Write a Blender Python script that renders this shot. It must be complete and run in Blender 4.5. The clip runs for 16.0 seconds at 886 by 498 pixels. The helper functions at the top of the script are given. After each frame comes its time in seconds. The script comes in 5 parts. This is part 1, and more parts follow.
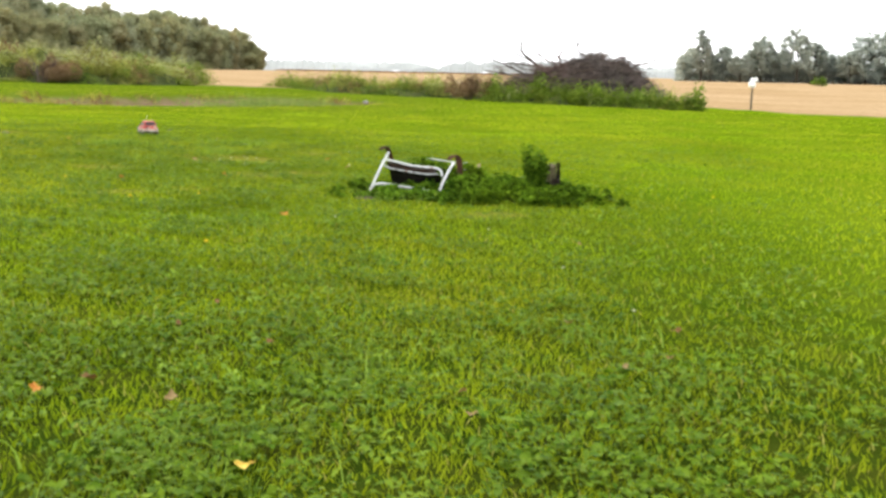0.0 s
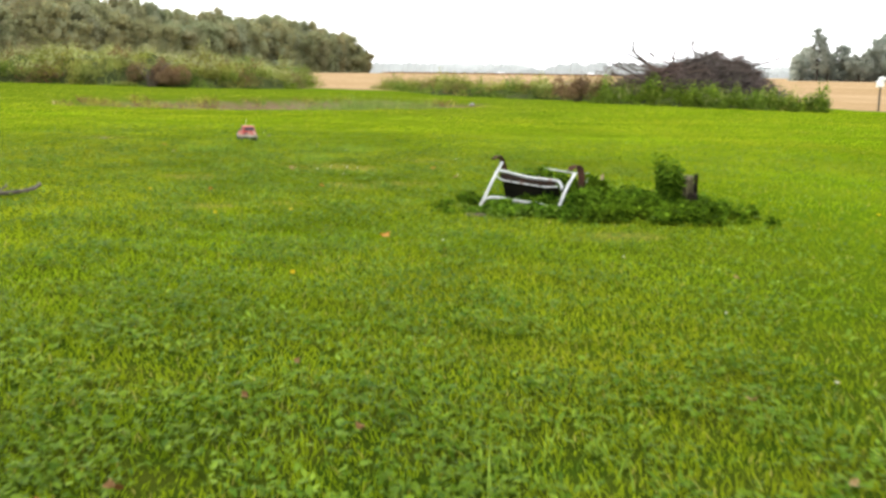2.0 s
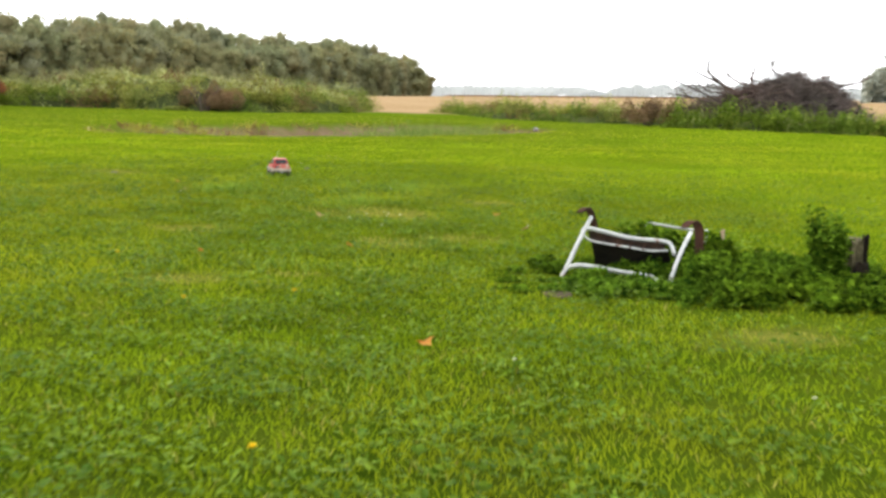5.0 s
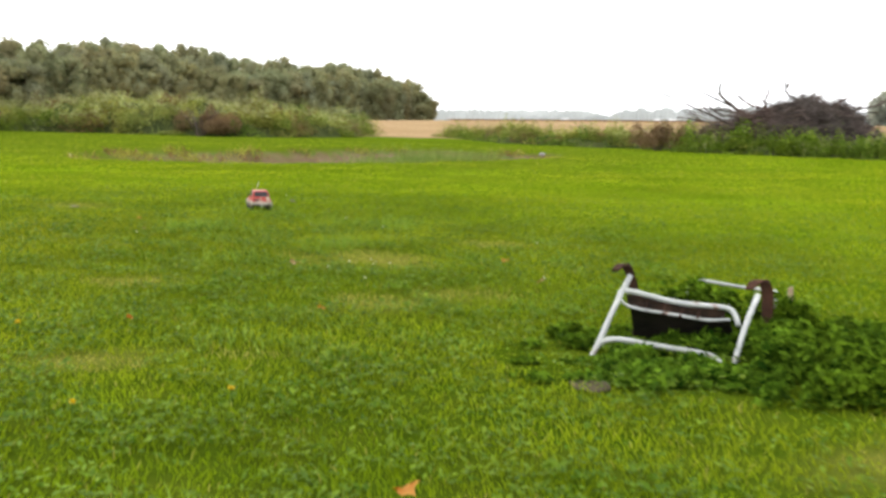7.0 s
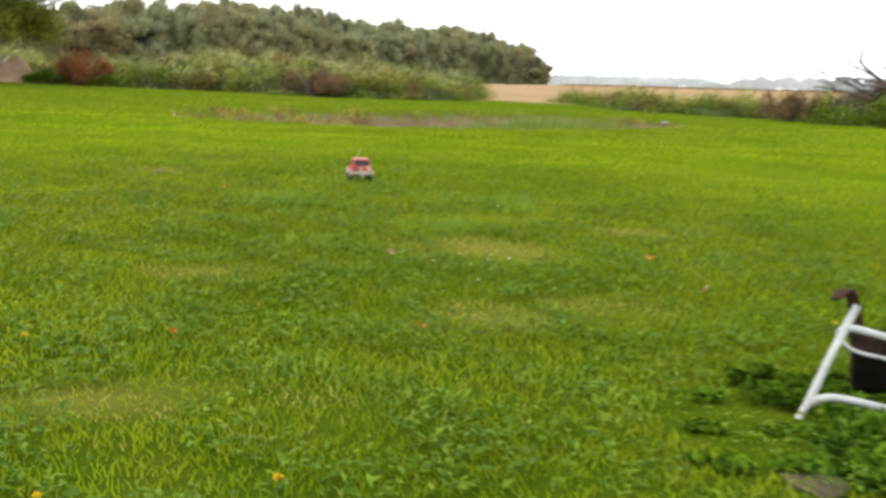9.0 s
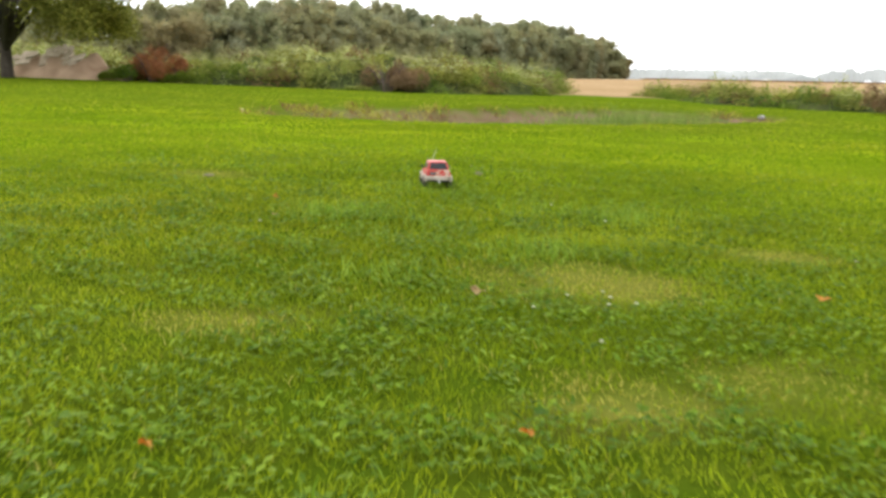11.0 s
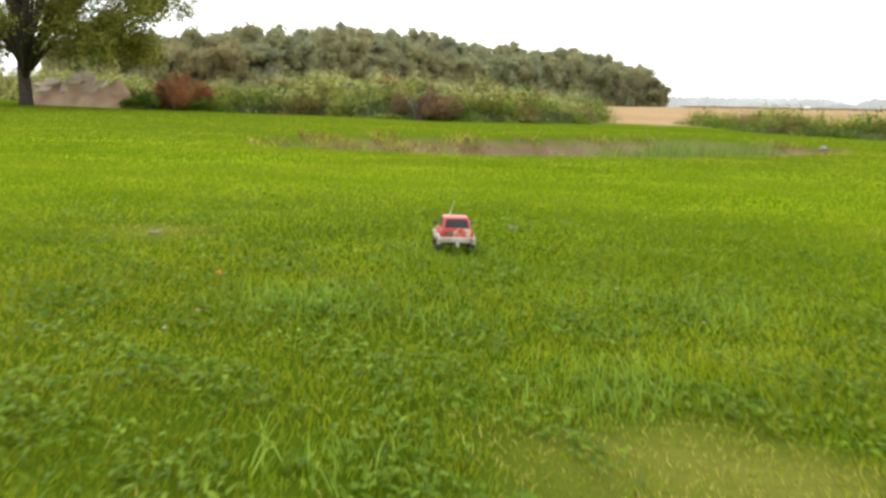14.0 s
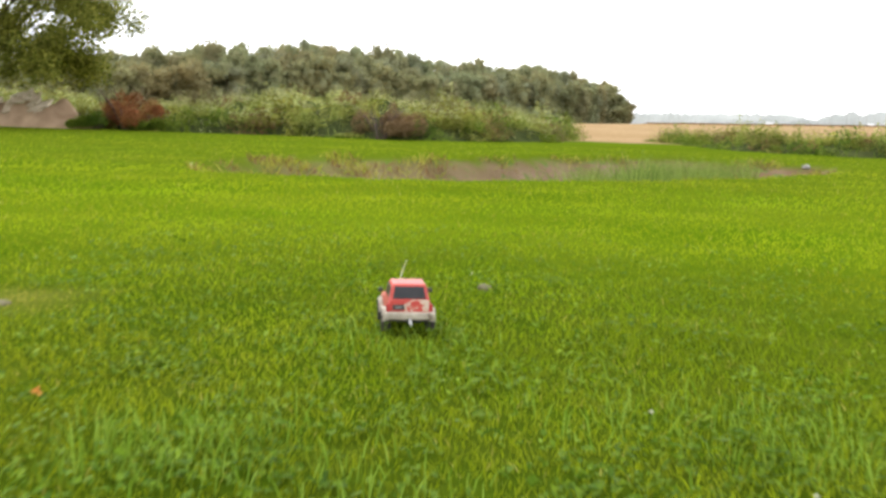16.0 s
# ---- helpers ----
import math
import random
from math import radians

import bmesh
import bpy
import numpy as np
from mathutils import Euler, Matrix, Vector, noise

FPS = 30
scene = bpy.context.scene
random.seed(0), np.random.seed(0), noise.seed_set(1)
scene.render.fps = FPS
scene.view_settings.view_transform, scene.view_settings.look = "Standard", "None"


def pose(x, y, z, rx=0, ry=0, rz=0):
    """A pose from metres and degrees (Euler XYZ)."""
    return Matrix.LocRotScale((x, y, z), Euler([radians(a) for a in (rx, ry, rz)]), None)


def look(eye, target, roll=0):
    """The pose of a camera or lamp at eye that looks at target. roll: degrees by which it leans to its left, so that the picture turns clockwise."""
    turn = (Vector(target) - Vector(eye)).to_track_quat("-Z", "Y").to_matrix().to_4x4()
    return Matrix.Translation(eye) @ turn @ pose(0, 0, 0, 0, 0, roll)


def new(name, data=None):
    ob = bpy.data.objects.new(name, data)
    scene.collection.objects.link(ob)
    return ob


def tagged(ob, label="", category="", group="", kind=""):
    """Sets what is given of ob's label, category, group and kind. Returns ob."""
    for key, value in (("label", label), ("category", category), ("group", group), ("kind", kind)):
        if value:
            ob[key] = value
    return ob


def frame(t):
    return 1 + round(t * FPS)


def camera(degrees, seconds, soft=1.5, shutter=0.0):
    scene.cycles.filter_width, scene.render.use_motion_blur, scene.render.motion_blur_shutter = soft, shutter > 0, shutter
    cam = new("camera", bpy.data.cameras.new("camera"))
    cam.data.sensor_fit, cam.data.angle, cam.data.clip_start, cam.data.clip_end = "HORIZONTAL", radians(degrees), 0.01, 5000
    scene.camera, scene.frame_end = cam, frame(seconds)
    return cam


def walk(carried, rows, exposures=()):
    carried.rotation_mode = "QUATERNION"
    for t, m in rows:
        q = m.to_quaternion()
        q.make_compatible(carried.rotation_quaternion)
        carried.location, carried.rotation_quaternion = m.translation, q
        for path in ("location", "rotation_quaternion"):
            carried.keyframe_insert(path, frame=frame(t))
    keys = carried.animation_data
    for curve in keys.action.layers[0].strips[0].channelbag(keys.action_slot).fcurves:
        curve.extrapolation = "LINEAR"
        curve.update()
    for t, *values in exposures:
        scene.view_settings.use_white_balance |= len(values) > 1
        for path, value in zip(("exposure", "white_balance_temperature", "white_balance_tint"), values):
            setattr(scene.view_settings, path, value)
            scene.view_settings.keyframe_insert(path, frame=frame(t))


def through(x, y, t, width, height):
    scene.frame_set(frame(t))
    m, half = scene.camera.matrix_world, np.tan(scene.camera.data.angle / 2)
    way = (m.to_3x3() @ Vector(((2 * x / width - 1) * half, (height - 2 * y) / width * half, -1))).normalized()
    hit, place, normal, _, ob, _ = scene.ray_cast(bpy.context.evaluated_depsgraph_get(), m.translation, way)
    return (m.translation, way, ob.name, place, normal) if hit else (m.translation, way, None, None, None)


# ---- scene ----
cam = camera(46.0, 16.0, soft=3.0, shutter=0.8)

PATH = [
    (0, (0.669, 0.317, 1.071), (0.523, 2.284, 0.742), 1.2),
    (0.5, (0.649, 0.438, 1.08), (0.488, 2.405, 0.756), 1.4),
    (1, (0.605, 0.66, 1.074), (0.397, 2.624, 0.761), 1.3),
    (1.5, (0.546, 0.983, 1.068), (0.27, 2.938, 0.746), 1.3),
    (2, (0.46, 1.326, 1.06), (0.118, 3.269, 0.731), 0.8),
    (2.5, (0.403, 1.686, 1.063), (0.059, 3.635, 0.776), 1.2),
    (3, (0.321, 2.064, 1.064), (-0.031, 4.013, 0.791), 1.5),
    (3.5, (0.238, 2.451, 1.058), (-0.144, 4.395, 0.784), 1.5),
    (4, (0.153, 2.825, 1.059), (-0.275, 4.762, 0.802), 0.9),
    (4.2, (0.119, 2.968, 1.062), (-0.34, 4.896, 0.795), 0.8),
    (6.3, (-0.161, 4.516, 1.057), (-0.611, 6.442, 0.764), 0.3),
    (6.5, (-0.202, 4.649, 1.052), (-0.653, 6.577, 0.769), 0.3),
    (7, (-0.276, 4.956, 1.067), (-0.742, 6.886, 0.824), 0.5),
    (7.5, (-0.36, 5.291, 1.063), (-0.881, 7.208, 0.833), -0.1),
    (8, (-0.474, 5.611, 1.07), (-1.01, 7.523, 0.831), 1.0),
    (8.5, (-0.581, 5.907, 1.061), (-1.16, 7.804, 0.804), 1.2),
    (9, (-0.721, 6.22, 1.048), (-1.38, 8.083, 0.734), 1.6),
    (9.5, (-0.862, 6.536, 1.046), (-1.567, 8.377, 0.708), 1.0),
    (10, (-0.991, 6.826, 1.053), (-1.726, 8.654, 0.708), 0.9),
    (10.2, (-1.065, 6.958, 1.043), (-1.807, 8.784, 0.699), 1.0),
    (12.3, (-1.572, 8.42, 0.968), (-2.454, 10.19, 0.669), 1.1),
    (12.5, (-1.616, 8.524, 0.981), (-2.5, 10.292, 0.676), 1.1),
    (13, (-1.774, 8.878, 0.978), (-2.634, 10.658, 0.678), 1.6),
    (13.5, (-1.946, 9.247, 0.987), (-2.804, 11.031, 0.702), 1.4),
    (14, (-2.135, 9.657, 0.989), (-2.997, 11.44, 0.714), 1.1),
    (14.5, (-2.321, 10.051, 0.993), (-3.16, 11.845, 0.719), 1.9),
    (15, (-2.495, 10.447, 1.002), (-3.314, 12.252, 0.735), 1.8),
    (15.5, (-2.672, 10.885, 1.004), (-3.488, 12.692, 0.748), 1.7),
    (16, (-2.836, 11.293, 1.013), (-3.643, 13.107, 0.772), 0.8),
]
EXPOSURES = [(0, 1.32), (2, 1.29), (4, 1.19), (7, 1.02), (8, 0.97), (9, 1.0), (10, 1.08), (12.5, 1.12), (14.5, 1.08), (16, 1.14)]
walk(cam, [(t, look(eye, target, roll)) for t, eye, target, roll in PATH], EXPOSURES)

# ---- world and light: a bright overcast sky ----
world = bpy.data.worlds.new("overcast_sky")
scene.world = world
world.use_nodes = True
wn, wl = world.node_tree.nodes, world.node_tree.links
sky = wn.new("ShaderNodeTexSky")
sky.sky_type = "NISHITA"
sky.sun_disc = False
sky.sun_elevation, sky.sun_rotation = radians(48), radians(-60)
sky.air_density, sky.dust_density, sky.ozone_density = 1.0, 2.0, 1.0
veil = wn.new("ShaderNodeHueSaturation")
veil.inputs["Saturation"].default_value = 0.12
wl.new(sky.outputs[0], veil.inputs["Color"])
cloud = wn.new("ShaderNodeMix")
cloud.data_type = "RGBA"
cloud.inputs["Factor"].default_value = 0.85
cloud.inputs["B"].default_value = (12.0, 12.2, 12.4, 1)
wl.new(veil.outputs[0], cloud.inputs["A"])
wl.new(cloud.outputs["Result"], wn["Background"].inputs["Color"])
wn["Background"].inputs["Strength"].default_value = 0.1

sun = new("sun", bpy.data.lights.new("sun", "SUN"))
sun.data.energy, sun.data.angle, sun.data.color = 0.9, radians(30), (1.0, 0.97, 0.9)
sun.matrix_world = look((-30, 17, 40), (0, 0, 0))

# ---- small tools ----
rng = np.random.default_rng(7)


def material(name, build):
    m = bpy.data.materials.new(name)
    m.use_nodes = True
    build(m.node_tree.nodes, m.node_tree.links, m.node_tree.nodes["Principled BSDF"])
    return m


def noisy(name, low, high, scale=8.0, rough=0.7, bump=0.3, bump_scale=40.0, metal=0.0, spots=None, spot_at=0.6, spot_scale=3.0):
    """Colour between low and high by a two-scale noise, with fine relief and optional patches of a third colour."""
    def build(n, l, b):
        co = n.new("ShaderNodeTexCoord")
        a = n.new("ShaderNodeTexNoise")
        a.inputs["Scale"].default_value, a.inputs["Detail"].default_value = scale, 6.0
        l.new(co.outputs["Object"], a.inputs["Vector"])
        r = n.new("ShaderNodeValToRGB")
        r.color_ramp.elements[0].position, r.color_ramp.elements[1].position = 0.3, 0.7
        r.color_ramp.elements[0].color, r.color_ramp.elements[1].color = (*low, 1), (*high, 1)
        l.new(a.outputs["Fac"], r.inputs["Fac"])
        out = r.outputs["Color"]
        if spots:
            c = n.new("ShaderNodeTexNoise")
            c.inputs["Scale"].default_value, c.inputs["Detail"].default_value = spot_scale, 8.0
            l.new(co.outputs["Object"], c.inputs["Vector"])
            k = n.new("ShaderNodeMapRange")
            k.inputs["From Min"].default_value, k.inputs["From Max"].default_value = spot_at - 0.03, spot_at + 0.03
            l.new(c.outputs["Fac"], k.inputs["Value"])
            x = n.new("ShaderNodeMix")
            x.data_type = "RGBA"
            l.new(k.outputs[0], x.inputs["Factor"])
            l.new(out, x.inputs["A"])
            x.inputs["B"].default_value = (*spots, 1)
            out = x.outputs["Result"]
        l.new(out, b.inputs["Base Color"])
        b.inputs["Roughness"].default_value, b.inputs["Metallic"].default_value = rough, metal
        b.inputs["Specular IOR Level"].default_value = 0.15 if rough > 0.8 else 0.5
        if bump:
            f = n.new("ShaderNodeTexNoise")
            f.inputs["Scale"].default_value, f.inputs["Detail"].default_value = bump_scale, 5.0
            l.new(co.outputs["Object"], f.inputs["Vector"])
            u = n.new("ShaderNodeBump")
            u.inputs["Strength"].default_value, u.inputs["Distance"].default_value = bump, 0.02
            l.new(f.outputs["Fac"], u.inputs["Height"])
            l.new(u.outputs["Normal"], b.inputs["Normal"])
    return material(name, build)


def foliage(name, dark, light, through=0.35, patch=0.25, patch_tint=(1.0, 1.0, 0.6), rough=0.6, gloss=0.04, tufts=None, column=1.0):
    """Leaves or blades: every island takes its own tone between dark and light, large patches shift the tone, light shines through."""
    def build(n, l, b):
        g = n.new("ShaderNodeNewGeometry")
        r = n.new("ShaderNodeValToRGB")
        r.color_ramp.elements[0].color, r.color_ramp.elements[1].color = (*dark, 1), (*light, 1)
        l.new(g.outputs["Random Per Island"], r.inputs["Fac"])
        a = n.new("ShaderNodeTexNoise")
        a.inputs["Scale"].default_value, a.inputs["Detail"].default_value = patch, 5.0
        # column: below 1 draws the patches out upwards, as one tree's leaves share a tone
        place = n.new("ShaderNodeVectorMath")
        place.operation = "MULTIPLY"
        place.inputs[1].default_value = (1, 1, column)
        l.new(g.outputs["Position"], place.inputs[0])
        l.new(place.outputs[0], a.inputs["Vector"])
        k = n.new("ShaderNodeMapRange")
        k.inputs["From Min"].default_value, k.inputs["From Max"].default_value = 0.38, 0.66
        l.new(a.outputs["Fac"], k.inputs["Value"])
        x = n.new("ShaderNodeMix")
        x.data_type, x.blend_type = "RGBA", "MULTIPLY"
        l.new(k.outputs[0], x.inputs["Factor"])
        l.new(r.outputs["Color"], x.inputs["A"])
        x.inputs["B"].default_value = (*patch_tint, 1)
        tone = x.outputs["Result"]
        if tufts:
            # tufts that differ in tone: scale, darkest, lightest
            c = n.new("ShaderNodeTexNoise")
            c.inputs["Scale"].default_value, c.inputs["Detail"].default_value = tufts[0], 6.0
            c.inputs["Roughness"].default_value = 0.68
            l.new(place.outputs[0], c.inputs["Vector"])
            d = n.new("ShaderNodeMapRange")
            d.inputs["From Min"].default_value, d.inputs["From Max"].default_value = 0.32, 0.68
            d.inputs["To Min"].default_value, d.inputs["To Max"].default_value = tufts[1], tufts[2]
            l.new(c.outputs["Fac"], d.inputs["Value"])
            w = n.new("ShaderNodeVectorMath")
            w.operation = "SCALE"
            l.new(tone, w.inputs[0])
            l.new(d.outputs[0], w.inputs["Scale"])
            tone = w.outputs[0]
        l.new(tone, b.inputs["Base Color"])
        b.inputs["Roughness"].default_value = rough
        b.inputs["Specular IOR Level"].default_value = gloss
        t = n.new("ShaderNodeBsdfTranslucent")
        l.new(tone, t.inputs["Color"])
        s = n.new("ShaderNodeMixShader")
        s.inputs["Fac"].default_value = through
        l.new(b.outputs[0], s.inputs[1])
        l.new(t.outputs[0], s.inputs[2])
        l.new(s.outputs[0], n["Material Output"].inputs["Surface"])
    return material(name, build)


def mesh_of(name, verts, tris=None, quads=None, mats=(), tri_mat=None, quad_mat=None, smooth=False):
    """A mesh from arrays of corners, triangles and quads."""
    me = bpy.data.meshes.new(name)
    verts = np.asarray(verts, np.float32)
    tris = np.zeros((0, 3), np.int32) if tris is None else np.asarray(tris, np.int32)
    quads = np.zeros((0, 4), np.int32) if quads is None else np.asarray(quads, np.int32)
    me.vertices.add(len(verts))
    me.vertices.foreach_set("co", verts.ravel())
    me.loops.add(3 * len(tris) + 4 * len(quads))
    me.loops.foreach_set("vertex_index", np.concatenate([tris.ravel(), quads.ravel()]).astype(np.int32))
    me.polygons.add(len(tris) + len(quads))
    starts = np.concatenate([np.arange(len(tris)) * 3, 3 * len(tris) + np.arange(len(quads)) * 4])
    me.polygons.foreach_set("loop_start", starts.astype(np.int32))
    for m in mats:
        me.materials.append(m)
    if len(mats) > 1:
        a = np.zeros(len(tris), np.int32) if tri_mat is None else tri_mat
        b = np.zeros(len(quads), np.int32) if quad_mat is None else quad_mat
        me.polygons.foreach_set("material_index", np.concatenate([a, b]).astype(np.int32))
    me.update(calc_edges=True)
    if smooth:
        me.polygons.foreach_set("use_smooth", np.ones(len(me.polygons), bool))
    return me


def part(name, bm, mat, parent, label="", smooth=False):
    """Links a bmesh as one mesh object under a thing or a part."""
    me = bpy.data.meshes.new(name)
    bm.to_mesh(me)
    bm.free()
    me.materials.append(mat)
    if smooth:
        me.polygons.foreach_set("use_smooth", np.ones(len(me.polygons), bool))
    ob = new(name, me)
    ob.parent = parent
    if label:
        ob["label"] = label
    return ob


def tubes(lines, sides=6):
    """A bmesh of tubes along lines; a line is a list of (point, radius)."""
    bm = bmesh.new()
    for line in lines:
        pts = [Vector(p) for p, _ in line]
        last = None
        for i, (p, r) in enumerate(line):
            d = (pts[min(i + 1, len(pts) - 1)] - pts[max(i - 1, 0)]).normalized()
            u = d.cross(Vector((0.31, 0.52, 0.8))).normalized()
            v = d.cross(u)
            ring = [bm.verts.new(pts[i] + r * (math.cos(a) * u + math.sin(a) * v)) for a in (2 * math.pi * k / sides for k in range(sides))]
            if last:
                for k in range(sides):
                    bm.faces.new((last[k], last[(k + 1) % sides], ring[(k + 1) % sides], ring[k]))
            else:
                bm.faces.new(ring[::-1])
            last = ring
        bm.faces.new(last)
    return bm


def smooth_line(points, radius, steps=5):
    """A line for tubes() that rounds through the points (Catmull-Rom)."""
    p = [Vector(q) for q in points]
    p = [2 * p[0] - p[1]] + p + [2 * p[-1] - p[-2]]
    out = []
    for i in range(1, len(p) - 2):
        for k in range(steps):
            t = k / steps
            out.append((0.5 * (2 * p[i] + t * (p[i + 1] - p[i - 1]) + t * t * (2 * p[i - 1] - 5 * p[i] + 4 * p[i + 1] - p[i + 2])
                               + t ** 3 * (3 * p[i] - p[i - 1] - 3 * p[i + 1] + p[i + 2])), radius))
    return out + [(p[-2], radius)]


def hexa(bm, low, high, bevel=0.0):
    """A block between two rectangles of four corners each, with rounded edges."""
    a = [bm.verts.new(p) for p in low]
    b = [bm.verts.new(p) for p in high]
    fs = [bm.faces.new(a[::-1]), bm.faces.new(b)]
    for i in range(4):
        fs.append(bm.faces.new((a[i], a[(i + 1) % 4], b[(i + 1) % 4], b[i])))
    if bevel:
        edges = list({e for f in fs for e in f.edges})
        bmesh.ops.bevel(bm, geom=edges, offset=bevel, segments=2, affect="EDGES", profile=0.5)
    return bm


def block(bm, x0, x1, y0, y1, z0, z1, bevel=0.0):
    return hexa(bm, [(x0, y0, z0), (x1, y0, z0), (x1, y1, z0), (x0, y1, z0)], [(x0, y0, z1), (x1, y0, z1), (x1, y1, z1), (x0, y1, z1)], bevel)


def smoothstep(a, b, x):
    t = np.clip((x - a) / (b - a), 0, 1)
    return t * t * (3 - 2 * t)


def ripple(x, y, size, seed=0):
    """A cheap smooth random field of about -1 to 1."""
    r = np.random.default_rng(seed)
    out = 0
    for k in range(6):
        a, f, p = r.uniform(0, 6.28), r.uniform(0.6, 1.8) * 6.28 / size, r.uniform(0, 6.28)
        out = out + np.sin((x * np.cos(a) + y * np.sin(a)) * f + p)
    return out / 3.0


# ---- the lie of the land ----
POND_X = np.array([-15.6, -14.5, -13.5, -12.5, -11.0, -9.5, -8.0, -7.0, -6.0, -4.5])
POND_NEAR = np.array([30.5, 27.3, 25.0, 24.6, 24.7, 25.5, 26.3, 28.0, 29.8, 34.0])
POND_FAR = np.array([33.0, 33.2, 33.6, 34.4, 37.5, 39.5, 39.8, 39.6, 39.5, 39.8])
EDGE_X = np.array([-400.0, -60.0, -30.0, -17.0, -8.0, 4.0, 9.0, 12.0, 60.0, 400.0])
EDGE_Y = np.array([90.0, 70.0, 62.0, 55.0, 57.0, 56.0, 50.0, 44.5, 44.5, 40.0])


def pond_depth(x, y):
    near, far = np.interp(x, POND_X, POND_NEAR), np.interp(x, POND_X, POND_FAR)
    wob = 0.35 * ripple(x, y, 3.0, 3)
    inside = np.minimum(np.minimum(y - near, (far - y) * 0.8), np.minimum(x - POND_X[0], POND_X[-1] - x)) + wob
    return smoothstep(-0.2, 1.8, inside) * np.interp(x, [-15.5, -13.5, -11.5, -4], [0.3, 0.5, 0.85, 0.85])


def land(x, y):
    x, y = np.asarray(x, float), np.asarray(y, float)
    near = -0.0175 * np.clip(x, -45, 18)
    far = 0.9 + 0.5 * smoothstep(230, 340, y)
    z = near + (far - near) * smoothstep(58, 260, np.hypot(x, y))
    z = z + 0.012 * ripple(x, y, 2.2, 1) * smoothstep(200, 20, np.hypot(x, y))
    return z - pond_depth(x, y)


def field_mask(x, y):
    return smoothstep(-1.2, 1.2, y - np.interp(x, EDGE_X, EDGE_Y) + 0.5 * ripple(x, y, 4.0, 5))


def land1(x, y):
    return float(land(x, y))


# ---- materials ----
M_GRASS = foliage("grass_blade", (0.178, 0.268, 0.005), (0.228, 0.325, 0.008), 0.42, 0.28, (1.5, 1.13, 1.9), tufts=(0.4, 0.6, 1.34))
# darker blades, mixed in from about y 8 on
M_GRASS_DARK = foliage("darker_grass_blade", (0.136, 0.198, 0.007), (0.19, 0.258, 0.011), 0.4, 0.2, (1.4, 1.12, 1.5), tufts=(0.4, 0.66, 1.3))
M_LEAFY = foliage("lawn_weed_leaf", (0.052, 0.114, 0.005), (0.182, 0.28, 0.02), 0.38, 0.6, (1.1, 1.0, 0.8), 0.55, 0.08, tufts=(1.8, 0.65, 1.2))
M_STRAW = foliage("dry_straw", (0.25, 0.235, 0.035), (0.42, 0.385, 0.085), 0.3, 0.5, (0.9, 0.9, 0.8))
M_CLOVER = foliage("clover_leaf", (0.05, 0.115, 0.004), (0.142, 0.235, 0.012), 0.38, 0.7, (1.15, 1.0, 0.7), 0.55, 0.08, tufts=(1.3, 0.65, 1.15))
M_BROAD = foliage("broad_weed_leaf", (0.012, 0.042, 0.003), (0.155, 0.27, 0.02), 0.35, 0.9, (1.1, 1.0, 0.7), 0.7, 0.01, tufts=(6.0, 0.4, 1.25))
M_WEED = foliage("bank_weed_leaf", (0.16, 0.21, 0.04), (0.40, 0.42, 0.115), 0.4, 0.35, (1.1, 0.95, 0.7), tufts=(0.8, 0.4, 1.25))
M_SEED = foliage("pale_seed_head", (0.40, 0.41, 0.16), (0.60, 0.585, 0.30), 0.35, 0.4, (0.9, 1.0, 0.8), tufts=(0.8, 0.5, 1.15))
M_RUST_WEED = foliage("rust_brown_weed", (0.14, 0.075, 0.035), (0.30, 0.185, 0.095), 0.35, 0.4, (1.0, 0.9, 0.8), tufts=(1.2, 0.6, 1.1))
# woods' leaf colours are lightened: the haze of distance is painted in
M_FOREST = foliage("hazed_forest_leaf", (0.196, 0.219, 0.119), (0.271, 0.297, 0.154), 0.45, 0.04, (1.12, 0.95, 0.85), tufts=(0.12, 0.82, 1.12), column=0.4)
M_FOREST_OLIVE = foliage("hazed_olive_leaf", (0.203, 0.208, 0.111), (0.276, 0.273, 0.145), 0.45, 0.04, (1.1, 0.95, 0.85), tufts=(0.12, 0.82, 1.12), column=0.4)
M_FOREST_DARK = foliage("hazed_dark_leaf", (0.177, 0.204, 0.125), (0.243, 0.273, 0.164), 0.45, 0.04, (1.1, 0.97, 0.9), tufts=(0.12, 0.82, 1.12), column=0.4)
# inner lumps are paler still, painting haze into the dark gaps
M_INNER = foliage("hazed_inner_leaf", (0.248, 0.272, 0.158), (0.297, 0.326, 0.188), 0.45, 0.05, (1.1, 0.95, 0.85), gloss=0.0, tufts=(0.3, 0.75, 1.15))
M_INNER_OLIVE = foliage("hazed_olive_inner_leaf", (0.255, 0.257, 0.148), (0.304, 0.302, 0.175), 0.45, 0.05, (1.1, 0.95, 0.85), gloss=0.0, tufts=(0.3, 0.75, 1.15))
M_INNER_DARK = foliage("hazed_dark_inner_leaf", (0.230, 0.253, 0.163), (0.273, 0.302, 0.188), 0.45, 0.05, (1.1, 0.95, 0.9), gloss=0.0, tufts=(0.3, 0.75, 1.15))
# pale grey-green: far-off haze is mixed into this leaf colour
M_ROW = foliage("hazed_row_tree_leaf", (0.29, 0.335, 0.30), (0.41, 0.45, 0.39), 0.5, 0.05, (1.1, 1.0, 0.9))
M_TREE = foliage("tree_leaf", (0.09, 0.112, 0.02), (0.33, 0.335, 0.07), 0.5, 0.4, (1.08, 1.0, 0.7), tufts=(0.9, 0.5, 1.2))
M_HEDGE = foliage("hedge_leaf", (0.062, 0.125, 0.014), (0.20, 0.29, 0.045), 0.4, 0.3, (1.2, 0.95, 0.7), tufts=(1.2, 0.6, 1.15))
